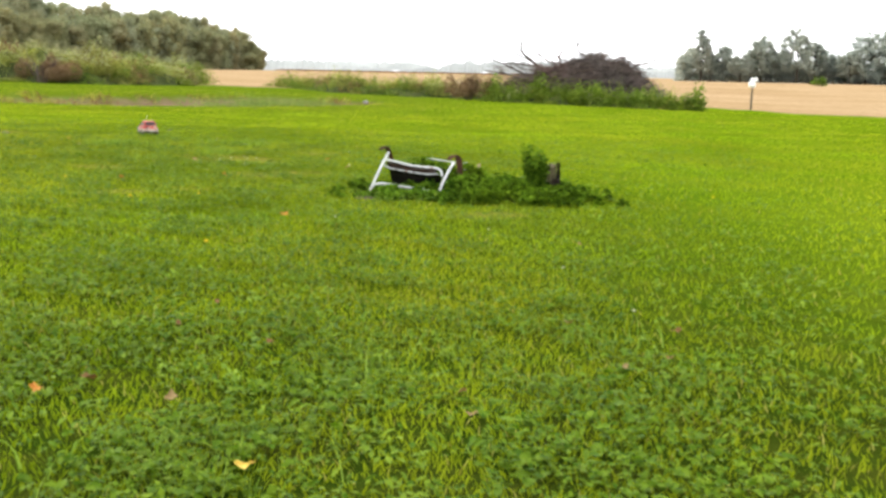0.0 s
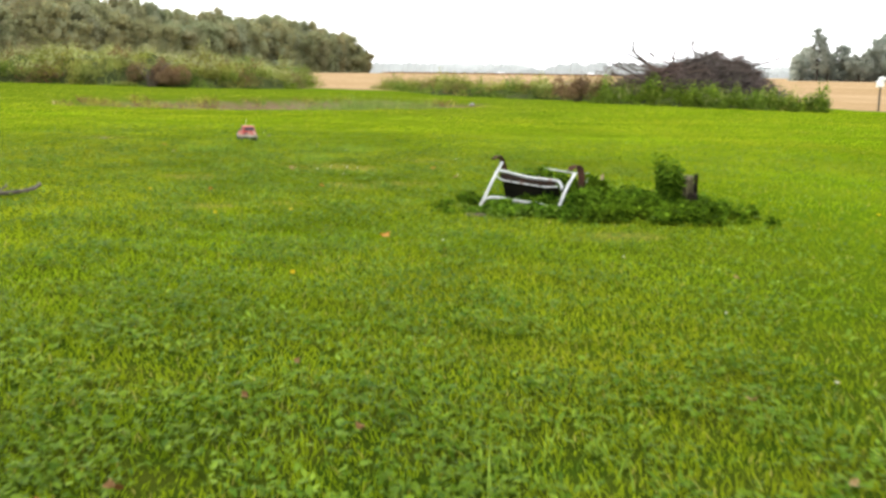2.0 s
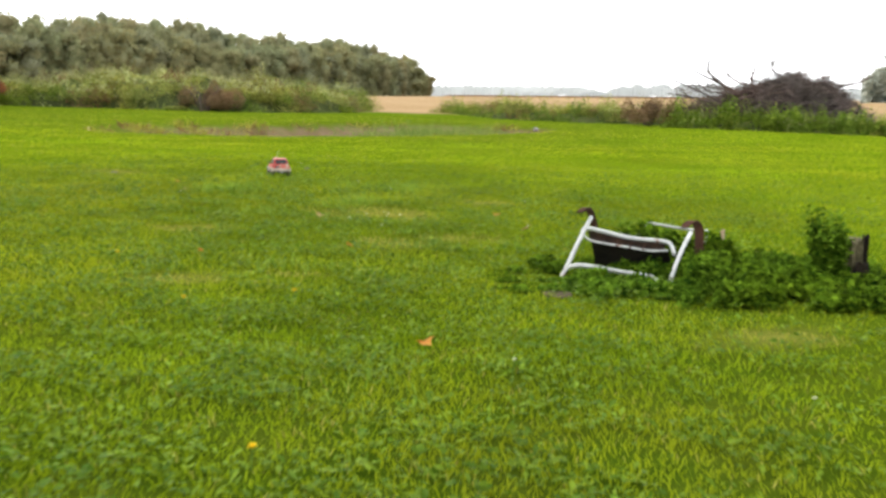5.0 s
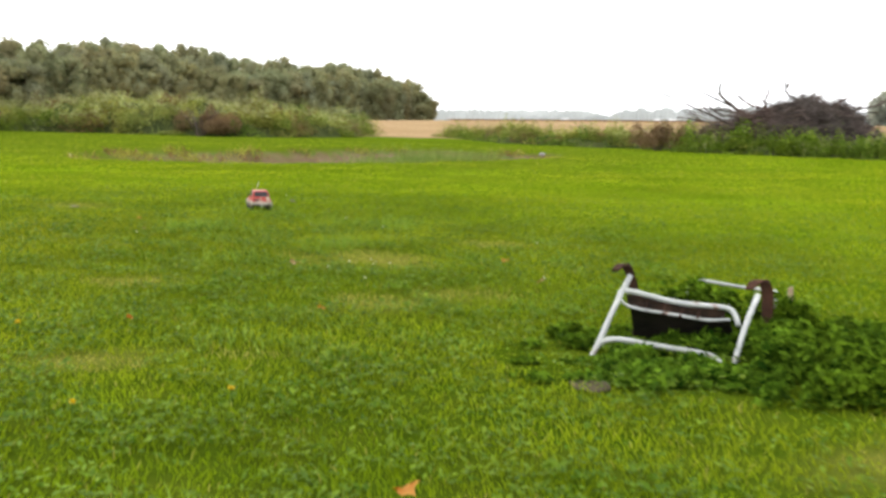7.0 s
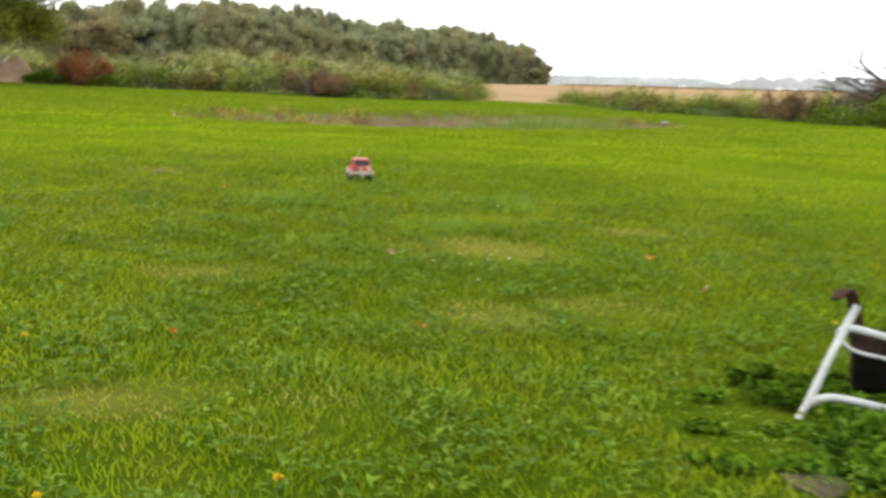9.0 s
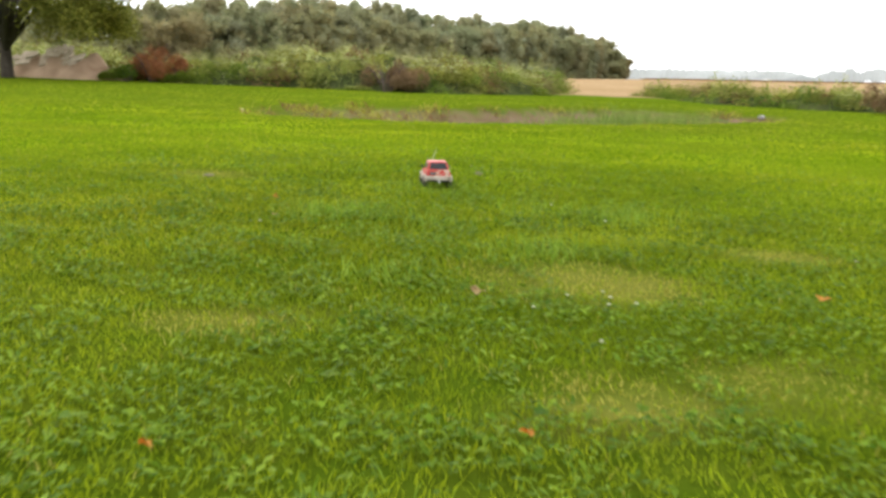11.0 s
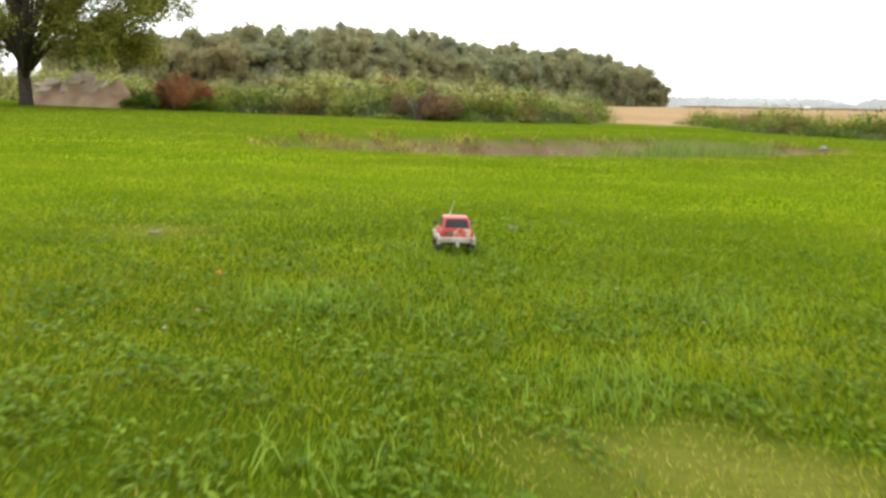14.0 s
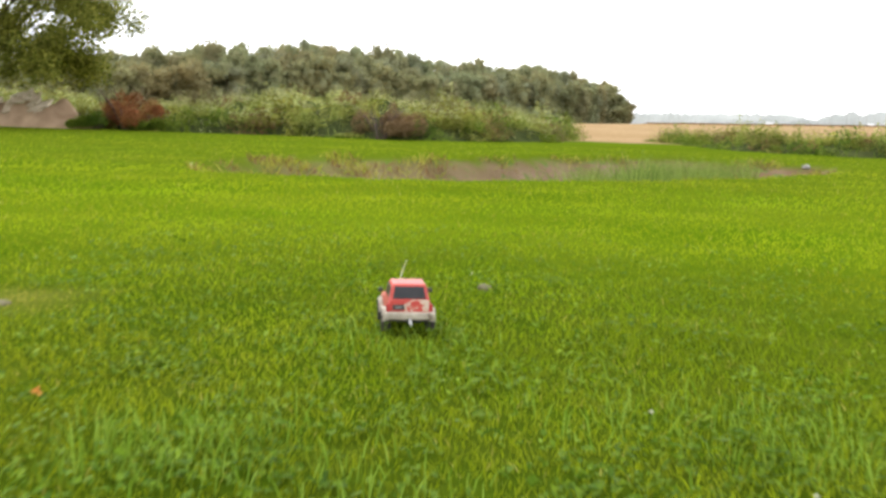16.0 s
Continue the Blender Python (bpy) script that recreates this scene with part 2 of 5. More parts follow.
M_LUSH = foliage("lush_weed_leaf", (0.075, 0.145, 0.014), (0.225, 0.32, 0.04), 0.4, 0.5, (1.1, 1.0, 0.8), tufts=(1.5, 0.6, 1.15))
M_DULL = foliage("dull_weed_leaf", (0.14, 0.12, 0.05), (0.27, 0.25, 0.12), 0.35, 0.4, (1.1, 0.95, 0.8), tufts=(1.2, 0.6, 1.15))
M_RED_SHRUB = foliage("red_brown_shrub_leaf", (0.21, 0.085, 0.035), (0.41, 0.185, 0.08), 0.35, 0.6, (1.0, 0.9, 0.8), tufts=(1.6, 0.6, 1.15))
M_BROWN_SHRUB = foliage("dark_brown_shrub_leaf", (0.14, 0.095, 0.048), (0.31, 0.21, 0.11), 0.35, 0.6, (1.0, 0.95, 0.9), tufts=(1.6, 0.6, 1.15))
M_REED = foliage("reed_blade", (0.10, 0.145, 0.024), (0.24, 0.30, 0.07), 0.35, 0.3, (0.9, 1.0, 1.0))
M_BARK = noisy("bark", (0.03, 0.025, 0.019), (0.08, 0.066, 0.05), 12, 0.9, 0.8, 30)
M_BRUSH = foliage("dead_branch", (0.044, 0.036, 0.033), (0.165, 0.138, 0.125), 0.0, 0.5, (1.15, 0.92, 0.86), 0.9, tufts=(0.9, 0.6, 1.2))
M_SOIL = noisy("bare_soil", (0.29, 0.19, 0.12), (0.52, 0.37, 0.25), 1.2, 0.95, 0.8, 12)
# near-black colour stands in for the shade beneath the weeds
M_MOUND = noisy("thatch_darkened_for_shade", (0.025, 0.035, 0.012), (0.06, 0.07, 0.025), 2.0, 0.95, 0.5, 10)
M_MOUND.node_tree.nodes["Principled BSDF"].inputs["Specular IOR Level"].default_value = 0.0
M_CONCRETE = noisy("broken_concrete", (0.46, 0.37, 0.27), (0.66, 0.56, 0.43), 3.0, 0.9, 0.5, 25)
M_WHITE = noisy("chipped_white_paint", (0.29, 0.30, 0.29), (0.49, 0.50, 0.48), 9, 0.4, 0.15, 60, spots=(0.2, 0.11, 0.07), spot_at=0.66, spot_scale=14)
M_RUST = noisy("rusty_steel", (0.03, 0.016, 0.011), (0.08, 0.036, 0.024), 14, 0.9, 0.5, 70)
M_WOOD = noisy("weathered_wood", (0.045, 0.04, 0.03), (0.14, 0.12, 0.09), 16, 0.9, 0.9, 45)
M_STONE = noisy("grey_stone", (0.15, 0.14, 0.13), (0.32, 0.30, 0.28), 10, 0.85, 0.6, 40)


def lawn_ground(n, l, b):
    g = n.new("ShaderNodeNewGeometry")

    def noise_at(scale, detail, lo, hi):
        a = n.new("ShaderNodeTexNoise")
        a.inputs["Scale"].default_value, a.inputs["Detail"].default_value = scale, detail
        l.new(g.outputs["Position"], a.inputs["Vector"])
        k = n.new("ShaderNodeMapRange")
        k.inputs["From Min"].default_value, k.inputs["From Max"].default_value = lo, hi
        l.new(a.outputs["Fac"], k.inputs["Value"])
        return k.outputs[0]

    def mixed(f, a, c):
        x = n.new("ShaderNodeMix")
        x.data_type = "RGBA"
        l.new(f, x.inputs["Factor"])
        for key, v in (("A", a), ("B", c)):
            if isinstance(v, tuple):
                x.inputs[key].default_value = (*v, 1)
            else:
                l.new(v, x.inputs[key])
        return x.outputs["Result"]

    def mask(name):
        a = n.new("ShaderNodeAttribute")
        a.attribute_name = name
        return a.outputs["Fac"]

    # thatch kept near black, to paint the shade between the nearest blades
    thatch_gap_shade = mixed(noise_at(3.0, 6, 0.4, 0.62), (0.02, 0.038, 0.003), (0.036, 0.046, 0.005))
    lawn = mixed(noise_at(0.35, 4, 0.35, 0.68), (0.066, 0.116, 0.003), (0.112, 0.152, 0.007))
    lawn = mixed(noise_at(9.0, 6, 0.45, 0.9), lawn, (0.075, 0.125, 0.004))
    field = mixed(noise_at(0.06, 6, 0.35, 0.65), (0.28, 0.19, 0.10), (0.37, 0.265, 0.155))
    field = mixed(noise_at(2.5, 6, 0.4, 0.8), field, (0.2, 0.13, 0.065))
    lawn = mixed(mask("under"), lawn, thatch_gap_shade)
    lawn = mixed(mask("darker_lawn"), lawn, (0.073, 0.107, 0.006))
    lawn = mixed(mask("dry"), lawn, (0.185, 0.17, 0.035))
    mud = mixed(noise_at(0.8, 6, 0.35, 0.65), (0.125, 0.08, 0.048), (0.215, 0.15, 0.105))
    mud = mixed(noise_at(3.0, 6, 0.55, 0.65), mud, (0.1, 0.13, 0.04))
    col = mixed(mask("field"), lawn, field)
    col = mixed(mask("mud"), col, mud)
    l.new(col, b.inputs["Base Color"])
    b.inputs["Roughness"].default_value = 0.9
    b.inputs["Specular IOR Level"].default_value = 0.0
    u = n.new("ShaderNodeBump")
    u.inputs["Strength"].default_value, u.inputs["Distance"].default_value = 0.8, 0.05
    l.new(noise_at(14.0, 8, 0.2, 0.8), u.inputs["Height"])
    l.new(u.outputs["Normal"], b.inputs["Normal"])


M_GROUND = material("lawn_and_field", lawn_ground)


# ---- ground: one sheet to the horizon ----
WALK_A, WALK_B = np.array([0.7, 0.3]), np.array([-2.9, 11.3])
# dry or worn places of the lawn: x, y, half width, half depth
DRY = [(-2.56, 12.28, 0.62, 0.42), (-3.7, 10.64, 0.35, 0.2), (-1.6, 11.0, 0.35, 0.25), (-6.8, 15.0, 0.5, 0.3), (-1.9, 13.6, 0.4, 0.3), (-2.71, 12.5, 0.5, 0.3), (-2.05, 10.55, 0.35, 0.25), (-2.19, 9.09, 0.22, 0.16), (-2.75, 8.75, 0.3, 0.18), (0.46, 8.43, 0.3, 0.16)]
LUSH = [(-3.7, 15.8, 0.6, 0.45), (-2.9, 13.3, 0.7, 0.4), (-2.2, 18.5, 1.4, 0.6)]


def near_walk(x, y):
    """How far a place of the lawn lies from an eye on the walk that looks ahead along it."""
    d = WALK_B - WALK_A
    t = np.clip(((x - WALK_A[0]) * d[0] + (y - WALK_A[1]) * d[1]) / (d @ d), 0, 1)
    off = np.hypot(x - WALK_A[0] - t * d[0], y - WALK_A[1] - t * d[1])
    ahead = t >= 1
    return np.where(ahead, np.maximum(off, 2.5), np.maximum(2.5, 2.4 * off))


def in_spots(x, y, spots):
    m = np.zeros(len(x))
    for a, b, w, h in spots:
        d = np.hypot((x - a) / w, (y - b) / h) + 0.25 * ripple(x, y, 0.6, 11)
        m = np.maximum(m, smoothstep(1.15, 0.5, d))
    return m


def spread(lo, hi, step, out):
    mid = list(np.arange(lo, hi + step / 2, step))
    a, b, d = mid[0], mid[-1], step
    left, right = [], []
    while b < out:
        d *= 1.18
        a, b = a - d, b + d
        left.append(a), right.append(b)
    return np.array(left[::-1] + mid + right)


def build_ground():
    xs, ys = spread(-24, 16, 0.4, 3800), spread(-4, 62, 0.4, 3800)
    gx, gy = np.meshgrid(xs, ys)
    v = np.stack([gx, gy, land(gx, gy)], -1).reshape(-1, 3)
    w, h = len(xs), len(ys)
    i = (np.arange(h - 1)[:, None] * w + np.arange(w - 1)).ravel()
    me = mesh_of("ground", v, quads=np.stack([i, i + 1, i + 1 + w, i + w], -1), mats=(M_GROUND,), smooth=True)
    # "under" keeps the painted gap shade to the ground along the walk
    for name, values in (("field", field_mask(gx, gy)), ("under", smoothstep(6.5, 1.5, np.hypot(gx + 0.33 * gy - 0.9, np.maximum(np.abs(gy - 8.0) - 6.0, 0))) * np.interp(gy, [3.5, 6, 9], [1.0, 0.75, 0.65])), ("darker_lawn", 0.8 * smoothstep(19, 30, gy - 0.15 * (gx + 10)) * smoothstep(2, -5, gx)), ("dry", 0.5 * in_spots(gx.ravel(), gy.ravel(), DRY)), ("mud", smoothstep(0.06, 0.22, pond_depth(gx, gy)) * np.interp(gx, [-15.5, -13.5, -11], [0.4, 0.7, 1.0]))):
        at = me.attributes.new(name, "FLOAT", "POINT")
        at.data.foreach_set("value", values.ravel().astype(np.float32))
    return tagged(new("ground", me), "mown green lawn running out to tan harvested fields", "ground", kind="structure")


build_ground()


# ---- leaf and blade makers ----
def cards(points, size, r, flat=0.0, aspect=0.6, spread_size=0.35):
    """Pointed leaves with a fold, four corners each, round the points. flat: 1 lays them level."""
    n = len(points)
    nor = r.normal(size=(n, 3))
    nor[:, 2] = np.abs(nor[:, 2]) + flat * 3
    nor /= np.linalg.norm(nor, axis=1)[:, None]
    t = np.cross(nor, r.normal(size=(n, 3)))
    t /= np.linalg.norm(t, axis=1)[:, None] + 1e-9
    b = np.cross(nor, t)
    s = (size * (1 + spread_size * r.uniform(-1, 1, n)))[:, None]
    v = np.stack([points - t * s * 0.5, points - b * s * aspect * 0.5 + nor * s * 0.1, points + t * s * 0.5, points + b * s * aspect * 0.5 + nor * s * 0.1], 1)
    f = np.arange(4 * n).reshape(-1, 4)
    tris = np.concatenate([f[:, [0, 1, 2]], f[:, [0, 2, 3]]])
    return v.reshape(-1, 3), tris


def blades(x, y, z, height, width, lean, r):
    """Bent grass blades: five corners, a quad and a tip each."""
    n = len(x)
    a, b = r.uniform(0, 6.283, n), r.uniform(0, 6.283, n)
    side = np.stack([np.cos(a), np.sin(a), 0 * a], -1) * (width / 2)[:, None]
    fall = np.stack([np.cos(b), np.sin(b), 0 * b], -1) * (lean * height)[:, None]
    p = np.stack([x, y, z], -1)
    up = np.stack([0 * x, 0 * x, height], -1)
    v = np.stack([p - side, p + side, p + up * 0.6 + fall * 0.35 + side * 0.75, p + up * 0.6 + fall * 0.35 - side * 0.75, p + up + fall], 1)
    f = np.arange(5 * n).reshape(-1, 5)
    return v.reshape(-1, 3), f[:, [3, 2, 4]], f[:, [0, 1, 2, 3]]


# ---- lawn ----
def build_lawn():
    r = np.random.default_rng(21)
    n = 6200000
    x, y = r.uniform(-40, 16, n), -6 + 52 * r.uniform(0, 1, n) ** 1.1
    fd = 1 / (1.1 * ((y + 6) / 52 + 1e-4) ** (0.1 / 1.1))
    de = near_walk(x, y)
    want = 4300 * (2.5 / de) ** 1.8
    have = n / (56 * 52) * fd
    side = np.abs(x + 0.3 * (y - 1) - 0.6)
    keep = (r.uniform(0, 1, n) < want / have) & ((side < 2.2 + 0.62 * y) & (y > 2.0) | (r.uniform(0, 1, n) < np.minimum(0.02 + 60 / want, 0.2))) & (pond_depth(x, y) < 0.1) & (field_mask(x, y) < 0.5)
    x, y, de = x[keep], y[keep], de[keep]
    z = land(x, y)
    dry, lush = in_spots(x, y, DRY), in_spots(x, y, LUSH)
    clump = 0.5 + 0.5 * ripple(x, y, 0.5, 31)
    grow = np.clip(de / 7, 0.9, 2.4)
    tuft = smoothstep(-0.7, 0.7, ripple(x, y, 0.22, 33) + 0.9 * ripple(x, y, 0.09, 34) + 0.5 * r.normal(size=len(x)))
    h = (0.019 + 0.008 * tuft + 0.018 * r.uniform(0, 1, len(x)) * (0.4 + 1.1 * clump)) * (1 - 0.4 * dry) * (1 + 0.7 * lush) * (1 + 0.12 * (grow - 1))
    h = h * np.where(np.hypot((x + 0.4) / 0.75, (y - 9.6) / 0.6) < 1.0, 0.3, 1.0)
    wd = (0.0038 + 0.004 * r.uniform(0, 1, len(x))) * grow
    v, t, q = blades(x, y, z - 0.004, h, wd, r.uniform(0.3, 1.35, len(x)) * np.clip(0.85 + 0.12 * grow, 1, 1.3), r)
    straw = (r.uniform(0, 1, len(x)) < np.interp(y, [5, 9], [0.07, 0.03]) + 0.6 * dry).astype(np.int32)
    kind = np.where(straw == 0, 2 * (r.uniform(0, 1, len(x)) < np.maximum(np.interp(y, [7.5, 10, 15, 19], [0.0, 0.7, 0.7, 0.25]) * smoothstep(3, 0, x), smoothstep(19, 30, y - 0.15 * (x + 10)) * smoothstep(2, -5, x))), 1).astype(np.int32)
    me = mesh_of("grass", v, t, q, (M_GRASS, M_STRAW, M_GRASS_DARK), kind, kind)
    tagged(new("grass", me), "short mown green lawn grass with dry patches", "grass", kind="stuff")
    # clover and low broad leaves between the blades
    n = 120000
    x, y = r.uniform(-9, 4, n), 2.3 + 16 * r.uniform(0, 1, n) ** 1.6
    de = near_walk(x, y)
    patchy = smoothstep(-0.15, 0.7, ripple(x, y, 1.6, 41) + np.interp(y, [2.5, 5.5, 9, 20], [0.6, 0.15, 0.0, -0.1]))
    keep = (de < 9) & (r.uniform(0, 1, n) < patchy * np.clip((3.6 / de) ** 1.6, 0, 1) * 0.8) & (in_spots(x, y, DRY) < 0.4)
    x, y = x[keep], y[keep]
    top = land(x, y) + r.uniform(0.025, 0.06, len(x))
    pts = []
    for k in range(3):
        a = r.uniform(0, 0.5, len(x)) + k * 2.1
        pts.append(np.stack([x + 0.009 * np.cos(a), y + 0.009 * np.sin(a), top + r.uniform(-0.004, 0.004, len(x))], -1))
    big = np.repeat(r.uniform(0, 1, len(x))[None], 3, 0).ravel()
    v, t = cards(np.concatenate(pts), 0.017 + 0.014 * (big > 0.8), r, 0.7, 0.8)
    # broad short leaves of plantain, dandelion and the like, thickest where the lawn is weedy
    n = 300000
    cx, cy = r.uniform(-8, 4, n), 2.3 + 17 * r.uniform(0, 1, n) ** 1.5
    fd = 1 / (1.5 * ((cy - 2.3) / 17 + 1e-3) ** (0.5 / 1.5))
    weedy = np.interp(cy, [2, 6, 9, 11, 14, 19], [0.85, 0.55, 0.45, 0.6, 0.4, 0.2]) * smoothstep(-0.55, 0.5, ripple(cx, cy, 0.9, 47) + 0.6 * ripple(cx, cy, 0.28, 48))
    want = 1900 * weedy * (2.5 / near_walk(cx, cy)) ** 1.5
    keep = (r.uniform(0, 1, n) < want / (n / (12 * 17) * fd)) & (in_spots(cx, cy, DRY) < 0.45)
    cx, cy = cx[keep], cy[keep]
    k = len(cx)
    a = r.uniform(0, 6.283, k)
    grow = np.clip(near_walk(cx, cy) / 6, 0.85, 1.2)
    le, wi = r.uniform(0.022, 0.055, k) * grow, r.uniform(0.006, 0.013, k) * grow
    d, o = np.stack([np.cos(a), np.sin(a), 0 * a], -1), np.stack([-np.sin(a), np.cos(a), 0 * a], -1)
    up = np.stack([0 * a, 0 * a, r.uniform(0.05, 0.95, k)], -1)
    c = np.stack([cx, cy, land(cx, cy) + r.uniform(0.008, 0.035, k)], -1)
    mid = c + (d + up) * (le * 0.55)[:, None]
    tip = c + d * le[:, None] * 1.1 + up * (le * 0.7)[:, None]
    w = np.stack([c, mid - o * wi[:, None], tip, mid + o * wi[:, None]], 1).reshape(-1, 3)
    f = np.arange(len(w)).reshape(-1, 4)
    tagged(new("lawn_weeds", mesh_of("lawn_weeds", w, np.concatenate([f[:, [0, 1, 2]], f[:, [0, 2, 3]]]), mats=(M_LEAFY,))), "short broad plantain and dandelion leaves in the lawn", "weeds", kind="stuff")
    tagged(new("clover", mesh_of("clover", v, t, mats=(M_CLOVER,))), "low clover and broadleaf weeds in the lawn", "clover", kind="stuff")


build_lawn()

M_TUFT = foliage("pale_tuft_blade", (0.12, 0.21, 0.014), (0.25, 0.36, 0.05), 0.4, 0.8, (1.0, 1.0, 1.0))


def build_tufts():
    """Taller grey-green grass that the mower has missed, in loose tufts."""
    r = np.random.default_rng(37)
    # x, y, half width, blades
    spots = [(-3.07, 12.8, 0.22, 420), (-3.05, 13.05, 0.2, 320), (-3.04, 14.6, 0.3, 420), (-2.98, 14.3, 0.2, 260), (-4.8, 13.55, 0.22, 420), (-4.5, 13.6, 0.25, 380), (-4.0, 13.5, 0.2, 200),
             (-4.7, 15.1, 0.3, 320), (-3.76, 14.6, 0.35, 300), (-3.6, 11.8, 0.2, 180), (-2.2, 9.3, 0.25, 160), (1.0, 4.6, 0.2, 160), (-0.2, 2.95, 0.25, 260), (0.3, 4.0, 0.2, 120), (-1.2, 7.1, 0.3, 200)]
    x = np.concatenate([a + w * r.normal(size=n // 3) * 0.75 for a, b, w, n in spots])
    y = np.concatenate([b + w * r.normal(size=n // 3) * 0.75 for a, b, w, n in spots])
    v, t, q = blades(x, y, land(x, y) - 0.004, r.uniform(0.045, 0.115, len(x)), r.uniform(0.004, 0.008, len(x)), r.uniform(0.2, 1.0, len(x)), r)
    tagged(new("grass_tufts", mesh_of("grass_tufts", v, t, q, (M_TUFT,))), "taller grey-green grass tufts left standing in the lawn", "grass", kind="stuff")


build_tufts()


# ---- distance: skyline, crop strip, woods ----
def build_backdrop():
    """The wooded skyline, far beyond everything; haze is put into its colour, with a faint glow."""
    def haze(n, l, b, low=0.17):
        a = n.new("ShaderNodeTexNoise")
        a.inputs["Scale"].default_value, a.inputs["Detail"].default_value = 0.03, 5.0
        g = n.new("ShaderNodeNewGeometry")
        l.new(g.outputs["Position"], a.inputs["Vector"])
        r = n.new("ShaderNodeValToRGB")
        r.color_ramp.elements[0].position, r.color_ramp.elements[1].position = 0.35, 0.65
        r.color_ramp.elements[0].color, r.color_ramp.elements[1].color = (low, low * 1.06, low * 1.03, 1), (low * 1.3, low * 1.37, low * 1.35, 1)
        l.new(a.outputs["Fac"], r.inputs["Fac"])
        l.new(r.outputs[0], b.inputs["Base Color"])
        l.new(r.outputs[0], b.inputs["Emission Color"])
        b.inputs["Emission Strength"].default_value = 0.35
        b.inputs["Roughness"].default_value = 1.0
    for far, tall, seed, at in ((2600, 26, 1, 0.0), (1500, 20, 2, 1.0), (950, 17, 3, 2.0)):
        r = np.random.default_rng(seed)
        m = material("painted_haze_distance", lambda n, l, b: haze(n, l, b, 0.15 + far / 14000))
        ang = np.radians(np.arange(-70, 70, 0.04))
        # rounded tree tops side by side
        wide = r.uniform(0.4, 1.3, 900) * 11 / far
        ends = np.cumsum(wide) + ang[0]
        i = np.clip(np.searchsorted(ends, ang), 0, 899)
        u = 2 * (ends[i] - ang) / wide[i] - 1
        dome = r.uniform(0.7, 1.0, 900)[i] * np.sqrt(np.clip(1 - 0.75 * u * u, 0, 1))
        deg = np.degrees(ang)
        broad = r.uniform(0.5, 1.5, 900) * 19 / far
        broad_ends = np.cumsum(broad) + ang[0]
        j = np.clip(np.searchsorted(broad_ends, ang), 0, 899)
        w = 2 * (broad_ends[j] - ang) / broad[j] - 1
        mass = r.uniform(0.55, 1.0, 900)[j] * np.sqrt(np.clip(1 - 0.8 * w * w, 0, 1))
        if at == 2.0:
            env = np.interp(deg, [-14, -10.2, -9.6, -8.4, -7.7, -7.35, -6.9, -6.5, -5.5, -4.4, -3.7, -1, 1, 3, 5, 8, 12, 16], [0, 2, 7, 6.5, 5, 8.5, 8, 5, 6, 8, 13, 15.5, 14.5, 12, 9, 7.5, 6, 0])
            env = np.convolve(env, np.ones(15) / 15, "same") * 1.15
            top = 0.8 + env * (0.35 + 0.45 * mass + 0.25 * dome + 0.04 * np.tanh(1.6 * ripple(ang * far, 0 * ang, 30.0, 4)) + 0.04 * ripple(ang * far, 0 * ang, 5.0, 7) + 0.02 * ripple(ang * far, 0 * ang, 2.2, 8))
        else:
            gate = smoothstep(-0.25, 0.25, ripple(deg, deg * 0, 14.0, seed + 9) + 0.4 - 0.3 * at)
            top = np.maximum(tall * (0.3 + 0.4 * gate + (0.12 * dome + 0.16 * mass + 0.05 * ripple(ang * far, 0 * ang, 9.0, seed + 20)) * gate), 3)
        x, y = far * np.sin(ang), far * np.cos(ang)
        k = len(ang)
        back = 40.0
        v = np.concatenate([np.stack([x, y, 0 * x - 8], -1), np.stack([x, y, top], -1),
                            np.stack([x * (1 + back / far), y * (1 + back / far), top * 0.9], -1), np.stack([x * (1 + back / far), y * (1 + back / far), 0 * x - 8], -1)])
        i = np.arange(k - 1)
        q = np.concatenate([np.stack([i + a * k, i + 1 + a * k, i + 1 + (a + 1) * k, i + (a + 1) * k], -1) for a in range(3)])
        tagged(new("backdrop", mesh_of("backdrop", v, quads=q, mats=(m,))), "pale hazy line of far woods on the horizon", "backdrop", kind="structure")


build_backdrop()


def crown_points(r, n, cx, cy, base, height, radius, low=0.25, cone=0.0, full=False):
    """Points of clumps in a tree's uneven crown."""
    lobes = r.normal(size=(9, 3))
    lobes /= np.linalg.norm(lobes, axis=1)[:, None]
    d = r.normal(size=(n, 3))
    d /= np.linalg.norm(d, axis=1)[:, None]
    lump = 0.7 + 0.3 * np.max(np.clip(d @ lobes.T, 0, 1) ** 4, axis=1) + 0.025 * r.normal(size=n)
    rad = r.uniform(0.25, 1, n) ** 0.45 * lump
    p = d * rad[:, None]
    if full:
        # broad shoulders instead of an egg
        f = (1 - np.abs(d[:, 2]) ** 2.8) ** 0.36 / np.sqrt(1 - d[:, 2] ** 2 + 0.04)
        p[:, :2] *= np.clip(f, 1, 2.2)[:, None]
    zz = (p[:, 2] + 1) / 2
    slim = 1 - cone * np.clip(zz, 0, 1)
    return np.stack([cx + p[:, 0] * radius * slim, cy + p[:, 1] * radius * slim, base + height * (low + (1 - low) * zz)], -1)


WOODS_AT = [-10, 6, 10, 19, 25, 30, 35, 41, 49, 56, 65, 72, 80, 88, 99, 108, 116, 134, 148, 162, 175, 183, 187, 191]
WOODS_TOP = [11, 11.9, 12.7, 14.0, 14.3, 16.3, 15.3, 15.3, 17.2, 15.5, 17.2, 15.9, 16.4, 14.8, 14.5, 16.5, 14.5, 16.1, 15.1, 14.3, 14.0, 11.6, 8.6, 6.0]


